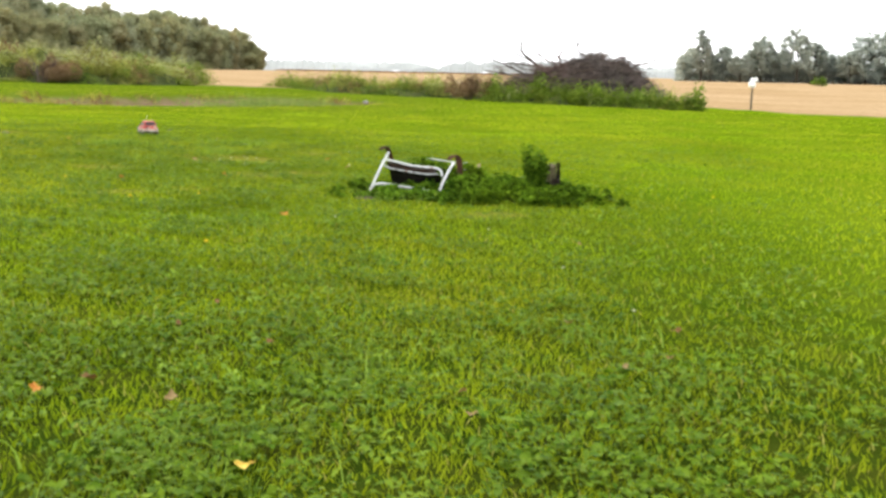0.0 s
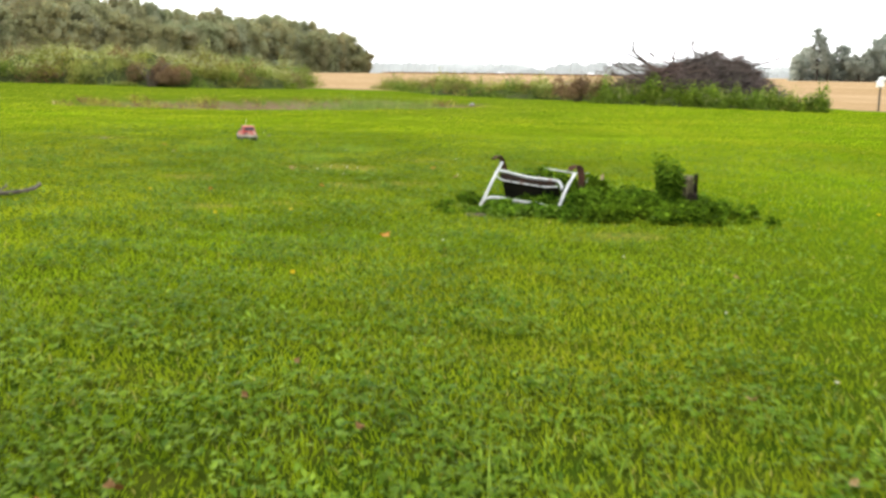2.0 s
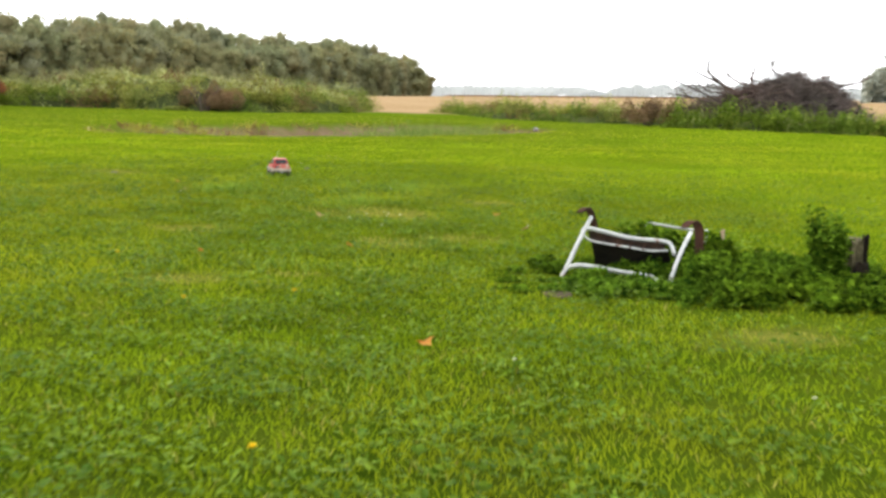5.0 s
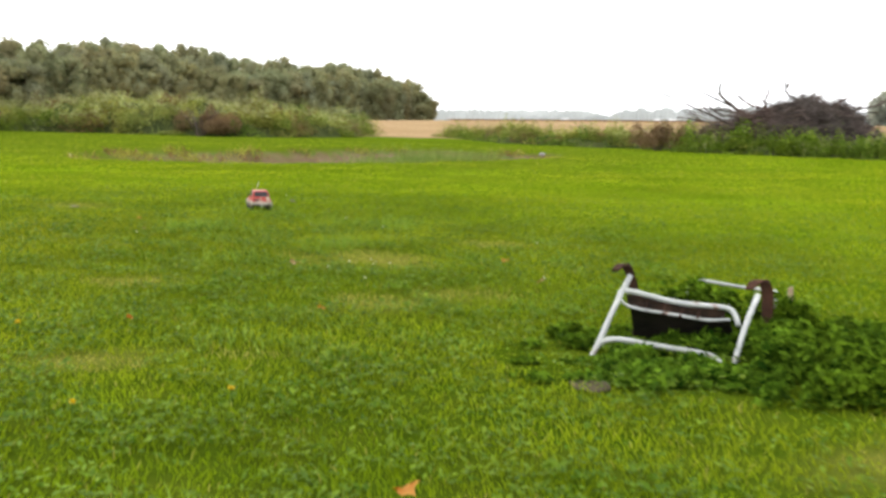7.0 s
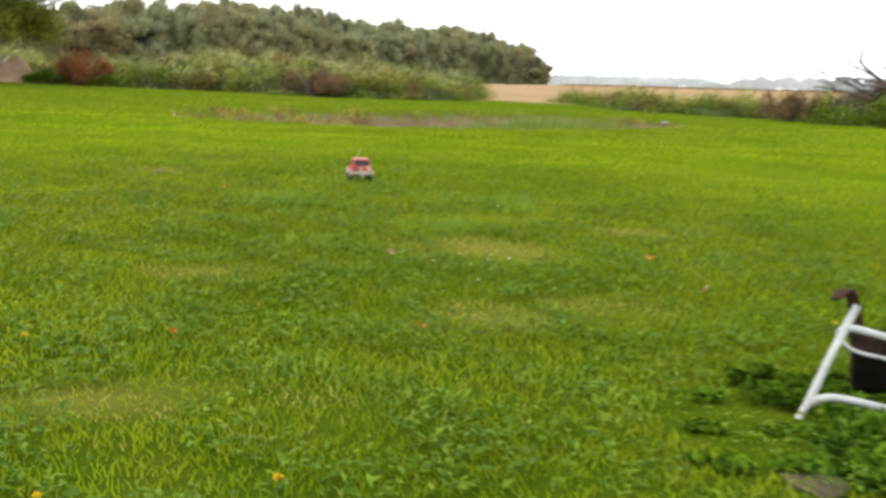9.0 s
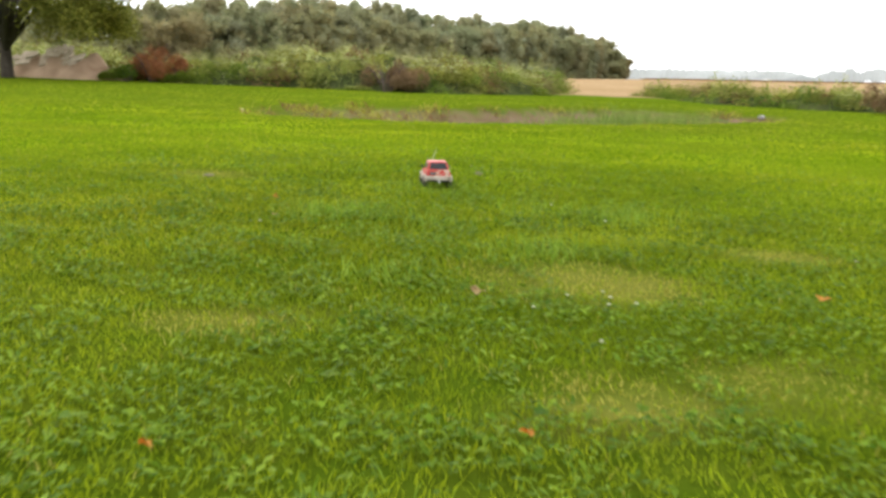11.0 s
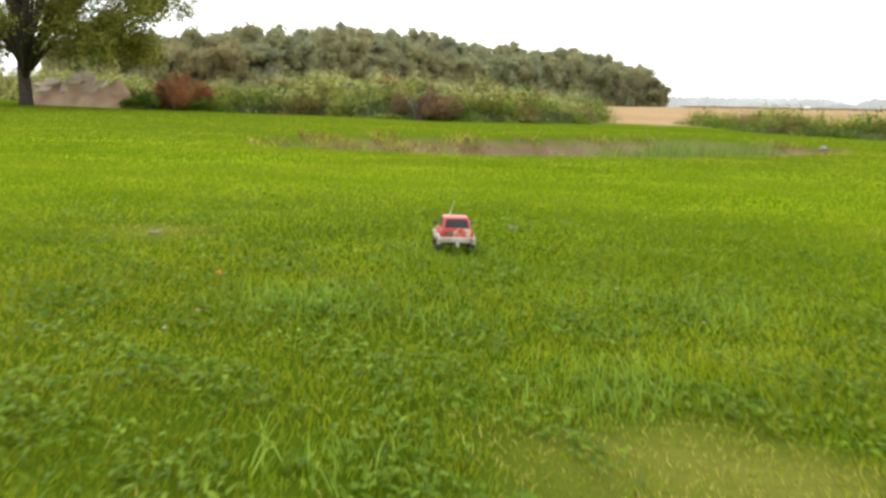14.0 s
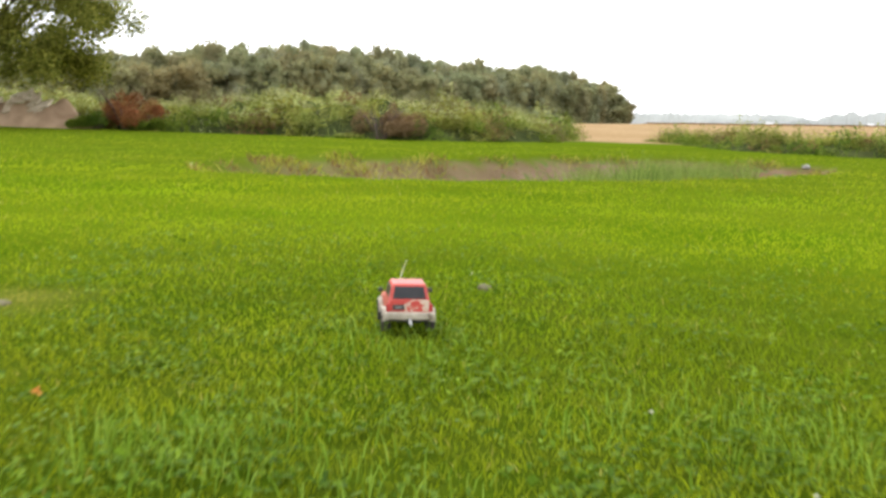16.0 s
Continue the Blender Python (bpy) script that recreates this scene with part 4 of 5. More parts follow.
def build_brush():
    r = np.random.default_rng(17)
    heap = tagged(new("brush_heap"), "big heap of dark dead branches overgrown with greenery", "brush heap")
    heap.location = (0, 0, 0)
    # solid filler; its near-black colour paints the shade deep between the branches
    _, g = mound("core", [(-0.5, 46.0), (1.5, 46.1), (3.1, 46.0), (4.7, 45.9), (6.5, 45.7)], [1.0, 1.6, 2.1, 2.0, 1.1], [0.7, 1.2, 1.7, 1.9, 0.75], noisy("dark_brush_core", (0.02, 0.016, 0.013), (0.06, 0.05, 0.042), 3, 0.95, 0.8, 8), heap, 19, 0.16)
    lines = []
    x, y, z = scatter_on(g, 6500, r)
    for k in range(6500):
        p = Vector((x[k], y[k], z[k] + r.uniform(-0.1, 0.25) + 0.25 * r.uniform(0, 1) ** 5))
        a, le = r.uniform(0, 6.28), r.uniform(0.3, 1.3)
        d = Vector((math.cos(a), 0.6 * math.sin(a), r.uniform(-0.45, 0.5))) * le
        bend = Vector(r.normal(size=3)) * 0.1
        rad = 0.006 + 0.026 * r.uniform(0, 1) ** 4
        lines.append([(p - d * 0.5, rad), (p + bend, rad * 0.8), (p + d * 0.5, rad * 0.3)])
    for k in range(420):
        # long crooked branches lying over the heap, ends in the air
        i = int(r.integers(0, 6500))
        p = Vector((x[i], y[i], z[i] + r.uniform(0.0, 0.2)))
        a, le = r.uniform(0, 6.28), r.uniform(0.7, 2.0)
        d = Vector((math.cos(a), 0.5 * math.sin(a), r.uniform(-0.1, 0.32)))
        rad = r.uniform(0.01, 0.03)
        kink = Vector(r.normal(size=3)) * 0.12
        lines.append([(p - d * le * 0.5, rad), (p + kink, rad * 0.85), (p + d * le * 0.3 - kink * 0.5, rad * 0.6), (p + d * le * 0.5 + Vector((0, 0, r.uniform(-0.1, 0.2))), rad * 0.25)])
    for k in range(900):
        # wispy twigs along the crest
        i = int(r.integers(0, 6500))
        if z[i] < 1.25:
            continue
        p = Vector((x[i], y[i], z[i]))
        a, le = r.uniform(0, 6.28), r.uniform(0.25, 0.65)
        d = Vector((0.8 * math.cos(a), 0.5 * math.sin(a), r.uniform(0.2, 0.9))) * le
        lines.append([(p, 0.009), (p + d * 0.6 + Vector(r.normal(size=3)) * 0.04, 0.006), (p + d, 0.003)])
    for k in range(260):
        # thin bare twigs arching out at the heap's ragged end
        p = Vector((r.uniform(-0.5, 2.3), 45.3 + r.uniform(0, 0.8), r.uniform(0.9, 1.55)))
        le = r.uniform(0.3, 1.0)
        d = Vector((-r.uniform(0.3, 1.0), r.uniform(-0.3, 0.1), r.uniform(-0.1, 0.5))) * le
        rad = r.uniform(0.005, 0.011)
        lines.append([(p, rad), (p + d * 0.5 + Vector((0, 0, -0.05 * le)), rad * 0.8), (p + d + Vector((0, 0, 0.08 * le)), rad * 0.35)])
    part("dead_wood", tubes(lines, 3), M_BRUSH, heap)
    # long bare limbs that stick out
    limbs = [[(1.6, 45.7, 1.2), (0.92, 45.4, 1.75), (0.55, 45.3, 2.05), (0.46, 45.3, 2.3), (0.5, 45.3, 2.56)],
             [(1.6, 45.6, 0.8), (0.63, 45.3, 1.18), (-0.16, 45.3, 1.54), (-0.84, 45.3, 1.82), (-1.9, 45.2, 2.3)],
             [(1.8, 45.7, 1.3), (0.82, 45.4, 1.75), (0.03, 45.3, 2.12), (-0.65, 45.3, 2.43)],
             [(1.6, 45.6, 0.9), (0.6, 45.3, 1.0), (-0.3, 45.2, 1.2), (-1.0, 45.1, 1.3)],
             [(2.2, 45.7, 1.4), (2.1, 45.5, 1.9), (2.2, 45.4, 2.2), (2.1, 45.3, 2.45)],
             [(3.3, 45.6, 1.9), (2.8, 45.5, 2.25), (2.95, 45.4, 2.6)], [(5.2, 45.6, 1.6), (5.9, 45.4, 1.75), (6.4, 45.3, 2.0)],
             [(1.9, 45.6, 1.3), (1.0, 45.4, 1.5), (0.2, 45.2, 1.6), (-0.4, 45.1, 1.62)], [(2.4, 45.6, 1.6), (1.6, 45.4, 1.75), (1.1, 45.3, 2.1)],
             [(2.0, 45.6, 1.2), (1.2, 45.4, 1.35), (0.5, 45.2, 1.4), (0.0, 45.1, 1.8)]]
    for k, line in enumerate(limbs):
        tu = smooth_line(line, 0.05, 4)
        tu = [(p, 0.055 * (1 - (0.45 if k == 0 else 0.55) * i / len(tu)) * (1.25 if k == 0 else 0.85)) for i, (p, _) in enumerate(tu)]
        more = [tu]
        for _ in range(1 if k == 0 else 6):
            i = int(r.integers(3, len(tu) - 2))
            q = tu[i][0]
            e = q + Vector((r.uniform(-0.5, 0.2), r.uniform(-0.2, 0.2), r.uniform(0.05, 0.4)))
            more.append([(q, tu[i][1] * 0.6), ((q + e) / 2 + Vector((0, 0, 0.03)), tu[i][1] * 0.4), (e, 0.004)])
        limb = part("limb", tubes(more[:1], 5), M_BRUSH, heap)
        for twig in more[1:]:
            part("twig", tubes([twig], 4), M_BRUSH, limb)
    green = tagged(new("brush_weeds"), "bright green bushy weeds along the heap's foot", "weeds", kind="stuff")
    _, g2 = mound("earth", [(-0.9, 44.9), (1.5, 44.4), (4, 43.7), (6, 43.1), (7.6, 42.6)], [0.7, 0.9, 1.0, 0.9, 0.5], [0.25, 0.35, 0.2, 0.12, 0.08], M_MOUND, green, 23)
    thicket("clumps", g2, 120, 260, 0.48, 0.86, 0.11, (M_LUSH, M_HEDGE, M_LUSH, M_WEED, M_SEED), (0.5, 0.25, 0.2, 0.15), green, 164, 0.06, 0.36)
    weeds("weeds", g2, 1000, 0.55, 0.12, (M_LUSH, M_WEED, M_SEED), (0.6, 0.4, 0.3), green, 64)


build_brush()


def build_rubble():
    r = np.random.default_rng(19)
    heap = tagged(new("dirt_heap"), "heap of bare brown earth", "dirt heap")
    _, g = mound("earth", [(-37.6, 42.9), (-36.2, 43.2), (-34.4, 43.4), (-32.4, 43.4)], [1.2, 1.5, 1.5, 1.1], [0.85, 1.1, 1.05, 0.55], M_SOIL, heap, 29, 0.3)
    gx, gy, gz = (q[:, :6] for q in g)
    sx, sy, sz = scatter_on((gx, gy, gz), 120, r)
    pick = np.argsort(-(sz - land(sx, sy)) + 0.9 * r.uniform(0, 1, 120))[:26]
    for k in pick:
        x, y, z = sx[k], sy[k], sz[k] + 0.02
        bm = bmesh.new()
        w, d = r.uniform(0.14, 0.5), r.uniform(0.12, 0.3)
        cut = [(-w, -d), (w * r.uniform(0.6, 1), -d * r.uniform(0.7, 1)), (w, d), (-w * r.uniform(0.5, 1), d * r.uniform(0.6, 1))]
        hexa(bm, [(a, b, -0.05) for a, b in cut], [(a, b, 0.05) for a, b in cut], 0.012)
        me = bpy.data.meshes.new("concrete_slab")
        bm.to_mesh(me)
        bm.free()
        me.materials.append(M_CONCRETE)
        ob = tagged(new("concrete_slab", me), "broken piece of pale concrete slab on the dirt heap", "concrete slab", "slabs on the dirt heap")
        ob.matrix_world = pose(x, y, z, r.uniform(8, 42), r.uniform(-16, 16), r.uniform(-10, 60))


build_rubble()


# ---- pond hollow: reeds, dry rim, stone, stake ----
def build_pond():
    r = np.random.default_rng(23)
    n = 8000
    x, y = r.uniform(-8.7, -6.1, n), r.uniform(28, 37, n)
    keep = (pond_depth(x, y) > 0.4) & (ripple(x, y, 1.5, 81) + 0.5 > r.uniform(-0.2, 0.9, n))
    x, y = x[keep], y[keep]
    v, t, q = blades(x, y, land(x, y), r.uniform(0.5, 1.05, len(x)), np.full(len(x), 0.02), r.uniform(0.1, 0.5, len(x)), r)
    tagged(new("reeds", mesh_of("reeds", v, t, q, (M_REED,))), "grey-green reeds in the dried-up pond", "reeds", kind="stuff")
    n = 60000
    x, y = r.uniform(-17.6, -4.4, n), r.uniform(25, 40, n)
    d = pond_depth(x, y)
    keep = (d > 0.05) & (d < 0.5) & (ripple(x, y, 2.2, 83) > r.uniform(-0.5, 1.1, n) + 0.5 * (x > -11.5))
    x, y = x[keep], y[keep]
    v, t, q = blades(x, y, land(x, y), r.uniform(0.05, 0.2, len(x)), np.full(len(x), 0.02), r.uniform(0.4, 1.6, len(x)), r)
    m = np.select([ripple(x, y, 1.3, 85) + 0.5 * r.normal(size=len(x)) > 0.2, r.uniform(0, 1, len(x)) < 0.75], [1, 2], 0).astype(np.int32)
    tagged(new("rim_grass", mesh_of("rim_grass", v, t, q, (M_GRASS, M_STRAW, M_RUST_WEED), m, m)), "long unmown dry grass round the pond's rim", "grass", kind="stuff")


build_pond()


def stone(name, x, y, w, d, h, mat, label, seed):
    r = np.random.default_rng(seed)
    bm = bmesh.new()
    bmesh.ops.create_icosphere(bm, subdivisions=3, radius=1)
    for v in bm.verts:
        k = 1 + 0.18 * noise.noise(v.co * 1.7 + Vector((seed, 0, 0))) + 0.06 * noise.noise(v.co * 5)
        v.co = Vector((v.co.x * w * k, v.co.y * d * k, max(v.co.z, -0.6) * h * k))
    me = bpy.data.meshes.new(name)
    bm.to_mesh(me)
    bm.free()
    me.materials.append(mat)
    ob = tagged(new(name, me), label, "stone")
    ob.matrix_world = pose(x, y, land1(x, y) + 0.3 * h, 0, 0, r.uniform(0, 180))
    return ob


stone("stone", -5.25, 39.4, 0.11, 0.09, 0.07, M_STONE, "grey field stone at the pond's rim", 3)
stone("stone", -4.95, 16.62, 0.05, 0.035, 0.025, noisy("dark_stone", (0.105, 0.095, 0.055), (0.2, 0.18, 0.115), 14, 0.85, 0.6, 50), "small grey stone lying in the lawn", 5)
stone("stone", -6.8, 14.96, 0.06, 0.045, 0.015, bpy.data.materials["dark_stone"], "low brown stone lying in the lawn", 9)
stone("flat_stone", -0.66, 9.08, 0.115, 0.08, 0.012, noisy("brown_stone", (0.05, 0.042, 0.024), (0.11, 0.09, 0.055), 12, 0.9, 0.5, 50), "flat brown stone half sunk in the grass", 7)
for name in ("brown_stone", "dark_stone"):
    bpy.data.materials[name].node_tree.nodes["Principled BSDF"].inputs["Specular IOR Level"].default_value = 0.05


def build_stake():
    x, y = -13.5, 25.15
    st = tagged(new("marker_stake"), "short pale yellow marker stake in the grass", "stake")
    st.location = (x, y, land1(x, y))
    bm = bmesh.new()
    block(bm, -0.014, 0.014, -0.01, 0.01, -0.1, 0.125, 0.004)
    part("stake", bm, noisy("pale_yellow_paint", (0.6, 0.52, 0.25), (0.75, 0.68, 0.4), 8), st)


build_stake()


def build_stick():
    """A dead branch lying in the lawn."""
    st = tagged(new("fallen_branch"), "grey weathered dead branch lying in the grass", "branch")
    z = land1(-4.25, 8.7) + 0.035
    part("branch", tubes([smooth_line([(-4.9, 8.28, z + 0.01), (-4.55, 8.4, z + 0.03), (-4.25, 8.6, z + 0.015), (-4.14, 8.78, z + 0.03), (-4.17, 8.96, z + 0.05)], 0.017, 4)], 8), M_WOOD, st, smooth=True)
    part("twig", tubes([[((-4.3, 8.56, z + 0.02), 0.012), ((-4.33, 8.75, z + 0.05), 0.008), ((-4.42, 8.9, z + 0.06), 0.004)]], 6), M_WOOD, st)


build_stick()


def build_post():
    x, y = 10.75, 48.2
    po = tagged(new("post"), "thin dark post carrying a white box", "post")
    po.location = (x, y, land1(x, y))
    part("pole", tubes([[((0, 0, -0.2), 0.05), ((0.0, 0, 0.6), 0.045), ((0.02, 0, 1.1), 0.04)]], 8), M_WOOD, po)
    bm = bmesh.new()
    block(bm, -0.15, 0.13, -0.12, 0.12, 1.0, 1.26, 0.04)
    clean = noisy("clean_white_paint", (0.7, 0.7, 0.68), (0.8, 0.8, 0.78), 9, 0.5, 0.1)
    part("box", bm, clean, po, "white painted box")
    bm = bmesh.new()
    hexa(bm, [(-0.1, -0.14, 1.24), (0.22, -0.14, 1.28), (0.22, 0.14, 1.28), (-0.1, 0.14, 1.24)], [(-0.02, -0.13, 1.42), (0.18, -0.13, 1.42), (0.18, 0.13, 1.42), (-0.02, 0.13, 1.42)], 0.03)
    part("lid", bm, clean, po, "white lid")


build_post()


# ---- overturned frame in the weeds ----
def build_frame():
    fr = tagged(new("overturned_chair"), "overturned white tubular steel lawn chair with rusty brackets", "lawn chair")
    fr.location = (0, 0, -0.004)
    r = 0.0128
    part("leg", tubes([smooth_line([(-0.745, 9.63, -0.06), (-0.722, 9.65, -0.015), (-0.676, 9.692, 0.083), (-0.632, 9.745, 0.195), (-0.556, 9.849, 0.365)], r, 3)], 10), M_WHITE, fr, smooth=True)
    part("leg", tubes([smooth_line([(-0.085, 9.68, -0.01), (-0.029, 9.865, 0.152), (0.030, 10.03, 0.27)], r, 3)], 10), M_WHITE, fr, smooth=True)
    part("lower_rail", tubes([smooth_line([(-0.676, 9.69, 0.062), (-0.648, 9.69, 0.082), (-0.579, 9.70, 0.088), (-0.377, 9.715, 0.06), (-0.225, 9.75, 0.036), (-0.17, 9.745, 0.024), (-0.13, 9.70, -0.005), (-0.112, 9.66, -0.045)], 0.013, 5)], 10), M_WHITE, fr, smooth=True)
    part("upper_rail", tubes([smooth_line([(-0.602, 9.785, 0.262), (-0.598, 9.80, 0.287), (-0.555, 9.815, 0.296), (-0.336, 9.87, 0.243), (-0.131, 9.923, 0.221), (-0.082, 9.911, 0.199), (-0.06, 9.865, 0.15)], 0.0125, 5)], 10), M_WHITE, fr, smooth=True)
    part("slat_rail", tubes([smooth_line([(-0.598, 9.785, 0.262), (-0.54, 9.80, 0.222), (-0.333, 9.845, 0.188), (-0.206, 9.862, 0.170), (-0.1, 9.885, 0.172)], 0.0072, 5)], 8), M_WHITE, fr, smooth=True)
    for k in range(4):
        f = 0.2 + 0.19 * k
        a, b = Vector((-0.555, 9.822, 0.290)).lerp((-0.131, 9.926, 0.216), f), Vector((-0.56, 9.80, 0.222)).lerp((-0.15, 9.872, 0.166), f)
        part("slat", tubes([[(a, 0.003), ((a + b) / 2 + Vector((0, 0.012, 0)), 0.003), (b, 0.004), (b - Vector((0, 0.006, 0.004)), 0.0085)]], 6), M_RUST, fr)
    bm = bmesh.new()
    hexa(bm, [(-0.575, 9.835, 0.275), (-0.12, 9.945, 0.205), (-0.125, 9.93, 0.165), (-0.555, 9.815, 0.215)], [(-0.565, 9.845, 0.275), (-0.115, 9.955, 0.205), (-0.12, 9.94, 0.165), (-0.55, 9.825, 0.215)])
    part("back_panel", bm, noisy("dark_rusty_sheet", (0.012, 0.009, 0.007), (0.05, 0.028, 0.018), 14, 0.95, 0.5, 60), fr, "dark rusty sheet")
    # sheet below the rails, coloured black to give the chair's inside its shade
    bm = bmesh.new()
    hexa(bm, [(-0.555, 9.845, 0.225), (-0.1, 9.93, 0.165), (-0.06, 10.09, 0.005), (-0.535, 10.01, 0.03)], [(-0.555, 9.855, 0.23), (-0.1, 9.94, 0.17), (-0.06, 10.10, 0.008), (-0.535, 10.02, 0.033)])
    part("dark_seat_fill", bm, noisy("seat_black_for_shade", (0.006, 0.006, 0.004), (0.02, 0.016, 0.011), 10, 0.95, 0.5, 40), fr, "seat sheet painted black for the shade inside the chair")

    def bracket(points, width):
        bm = bmesh.new()
        line = [p for p, _ in smooth_line(points, 0, 5)]
        rows = []
        for i, p in enumerate(line):
            d = (line[min(i + 1, len(line) - 1)] - line[max(i - 1, 0)]).normalized()
            side = Vector((0.93, 0.36, 0)).cross(d).normalized()
            s = Vector((0.93, 0.36, 0)) * width * (0.7 + 0.3 * min(1, i / 3)) * (1 - 0.45 * max(0, i / len(line) - 0.4))
            rows.append([bm.verts.new(q) for q in (p - s + side * 0.006, p + s + side * 0.006, p + s - side * 0.006, p - s - side * 0.006)])
        for a, b in zip(rows, rows[1:]):
            for k in range(4):
                bm.faces.new((a[k], a[(k + 1) % 4], b[(k + 1) % 4], b[k]))
        bm.faces.new(rows[0][::-1])
        bm.faces.new(rows[-1])
        bmesh.ops.recalc_face_normals(bm, faces=bm.faces)
        return bm
    part("bracket", bracket([(-0.625, 9.80, 0.392), (-0.595, 9.86, 0.412), (-0.572, 9.92, 0.385), (-0.548, 9.985, 0.29), (-0.535, 10.04, 0.15), (-0.525, 10.08, -0.03)], 0.023), M_RUST, fr, "curved rusty steel bracket")
    part("bracket", bracket([(-0.012, 10.01, 0.298), (0.015, 10.05, 0.327), (0.055, 10.09, 0.327), (0.077, 10.12, 0.27), (0.083, 10.14, 0.15), (0.085, 10.15, 0.05), (0.085, 10.15, -0.04)], 0.03), M_RUST, fr, "curved rusty steel bracket")
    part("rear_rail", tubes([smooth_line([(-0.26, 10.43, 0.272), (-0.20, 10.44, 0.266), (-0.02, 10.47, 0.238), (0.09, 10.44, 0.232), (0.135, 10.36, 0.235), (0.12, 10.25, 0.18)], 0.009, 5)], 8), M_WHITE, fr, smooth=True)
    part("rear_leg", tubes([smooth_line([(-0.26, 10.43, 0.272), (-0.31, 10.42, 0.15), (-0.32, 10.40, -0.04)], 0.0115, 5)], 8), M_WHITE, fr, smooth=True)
    st = tagged(new("wooden_stake"), "thin weathered wooden stake behind the chair frame", "stake")
    st.location = (0.237, 10.75, land1(0.237, 10.75))
    bm = bmesh.new()
    hexa(bm, [(-0.016, -0.01, -0.08), (0.016, -0.01, -0.08), (0.016, 0.01, -0.08), (-0.016, 0.01, -0.08)], [(-0.011, -0.008, 0.2), (0.013, -0.008, 0.215), (0.013, 0.008, 0.215), (-0.011, 0.008, 0.2)], 0.002)
    part("stake", bm, noisy("pale_wood", (0.25, 0.16, 0.1), (0.4, 0.28, 0.2), 20), st)


build_frame()


def build_post_stump():
    x, y = 0.945, 9.83
    po = tagged(new("post_stump"), "split brown stub of an old wooden post", "post")
    po.location = (x, y, land1(x, y))
    aged = noisy("rotten_brown_wood", (0.045, 0.04, 0.022), (0.15, 0.13, 0.07), 22, 0.95, 1.0, 40)
    rot = noisy("black_rotten_wood", (0.008, 0.006, 0.004), (0.035, 0.026, 0.017), 22, 0.95, 1.0, 40)

    def plank(name, x0, x1, y0, y1, h, mat, seed, label):
        """A broken plank: worn ragged top, split edges, a few vertical grooves."""
        r = np.random.default_rng(seed)
        bm = bmesh.new()
        cols, rows = 7, 6
        grid = {}
        for side, yy in ((0, y0), (1, y1)):
            for i in range(cols):
                fx = i / (cols - 1)
                ragged = h * (1 - 0.22 * r.uniform(0, 1) * (0.4 + fx * (1 - fx)))
                groove = 0.012 * r.uniform(-1, 1)
                for j in range(rows):
                    fz = j / (rows - 1)
                    grid[side, i, j] = bm.verts.new((x0 + (x1 - x0) * fx + 0.006 * r.uniform(-1, 1), yy + groove + 0.005 * r.uniform(-1, 1), -0.05 + (ragged + 0.05) * fz))
        for i in range(cols - 1):
            for j in range(rows - 1):
                bm.faces.new((grid[0, i, j], grid[0, i + 1, j], grid[0, i + 1, j + 1], grid[0, i, j + 1]))
                bm.faces.new((grid[1, i, j], grid[1, i, j + 1], grid[1, i + 1, j + 1], grid[1, i + 1, j]))
            bm.faces.new((grid[0, i, rows - 1], grid[0, i + 1, rows - 1], grid[1, i + 1, rows - 1], grid[1, i, rows - 1]))
            bm.faces.new((grid[0, i, 0], grid[1, i, 0], grid[1, i + 1, 0], grid[0, i + 1, 0]))
        for j in range(rows - 1):
            bm.faces.new((grid[0, 0, j], grid[0, 0, j + 1], grid[1, 0, j + 1], grid[1, 0, j]))
            bm.faces.new((grid[0, cols - 1, j], grid[1, cols - 1, j], grid[1, cols - 1, j + 1], grid[0, cols - 1, j + 1]))
        bmesh.ops.recalc_face_normals(bm, faces=bm.faces)
        part(name, bm, mat, po, label)
    plank("stub", -0.075, 0.038, -0.03, 0.05, 0.31, aged, 1, "")
    plank("split_edge", 0.042, 0.068, -0.015, 0.05, 0.33, rot, 2, "blackened split edge")
    plank("rotten_side", -0.005, 0.065, -0.075, -0.022, 0.18, rot, 3, "blackened rotten piece")


build_post_stump()


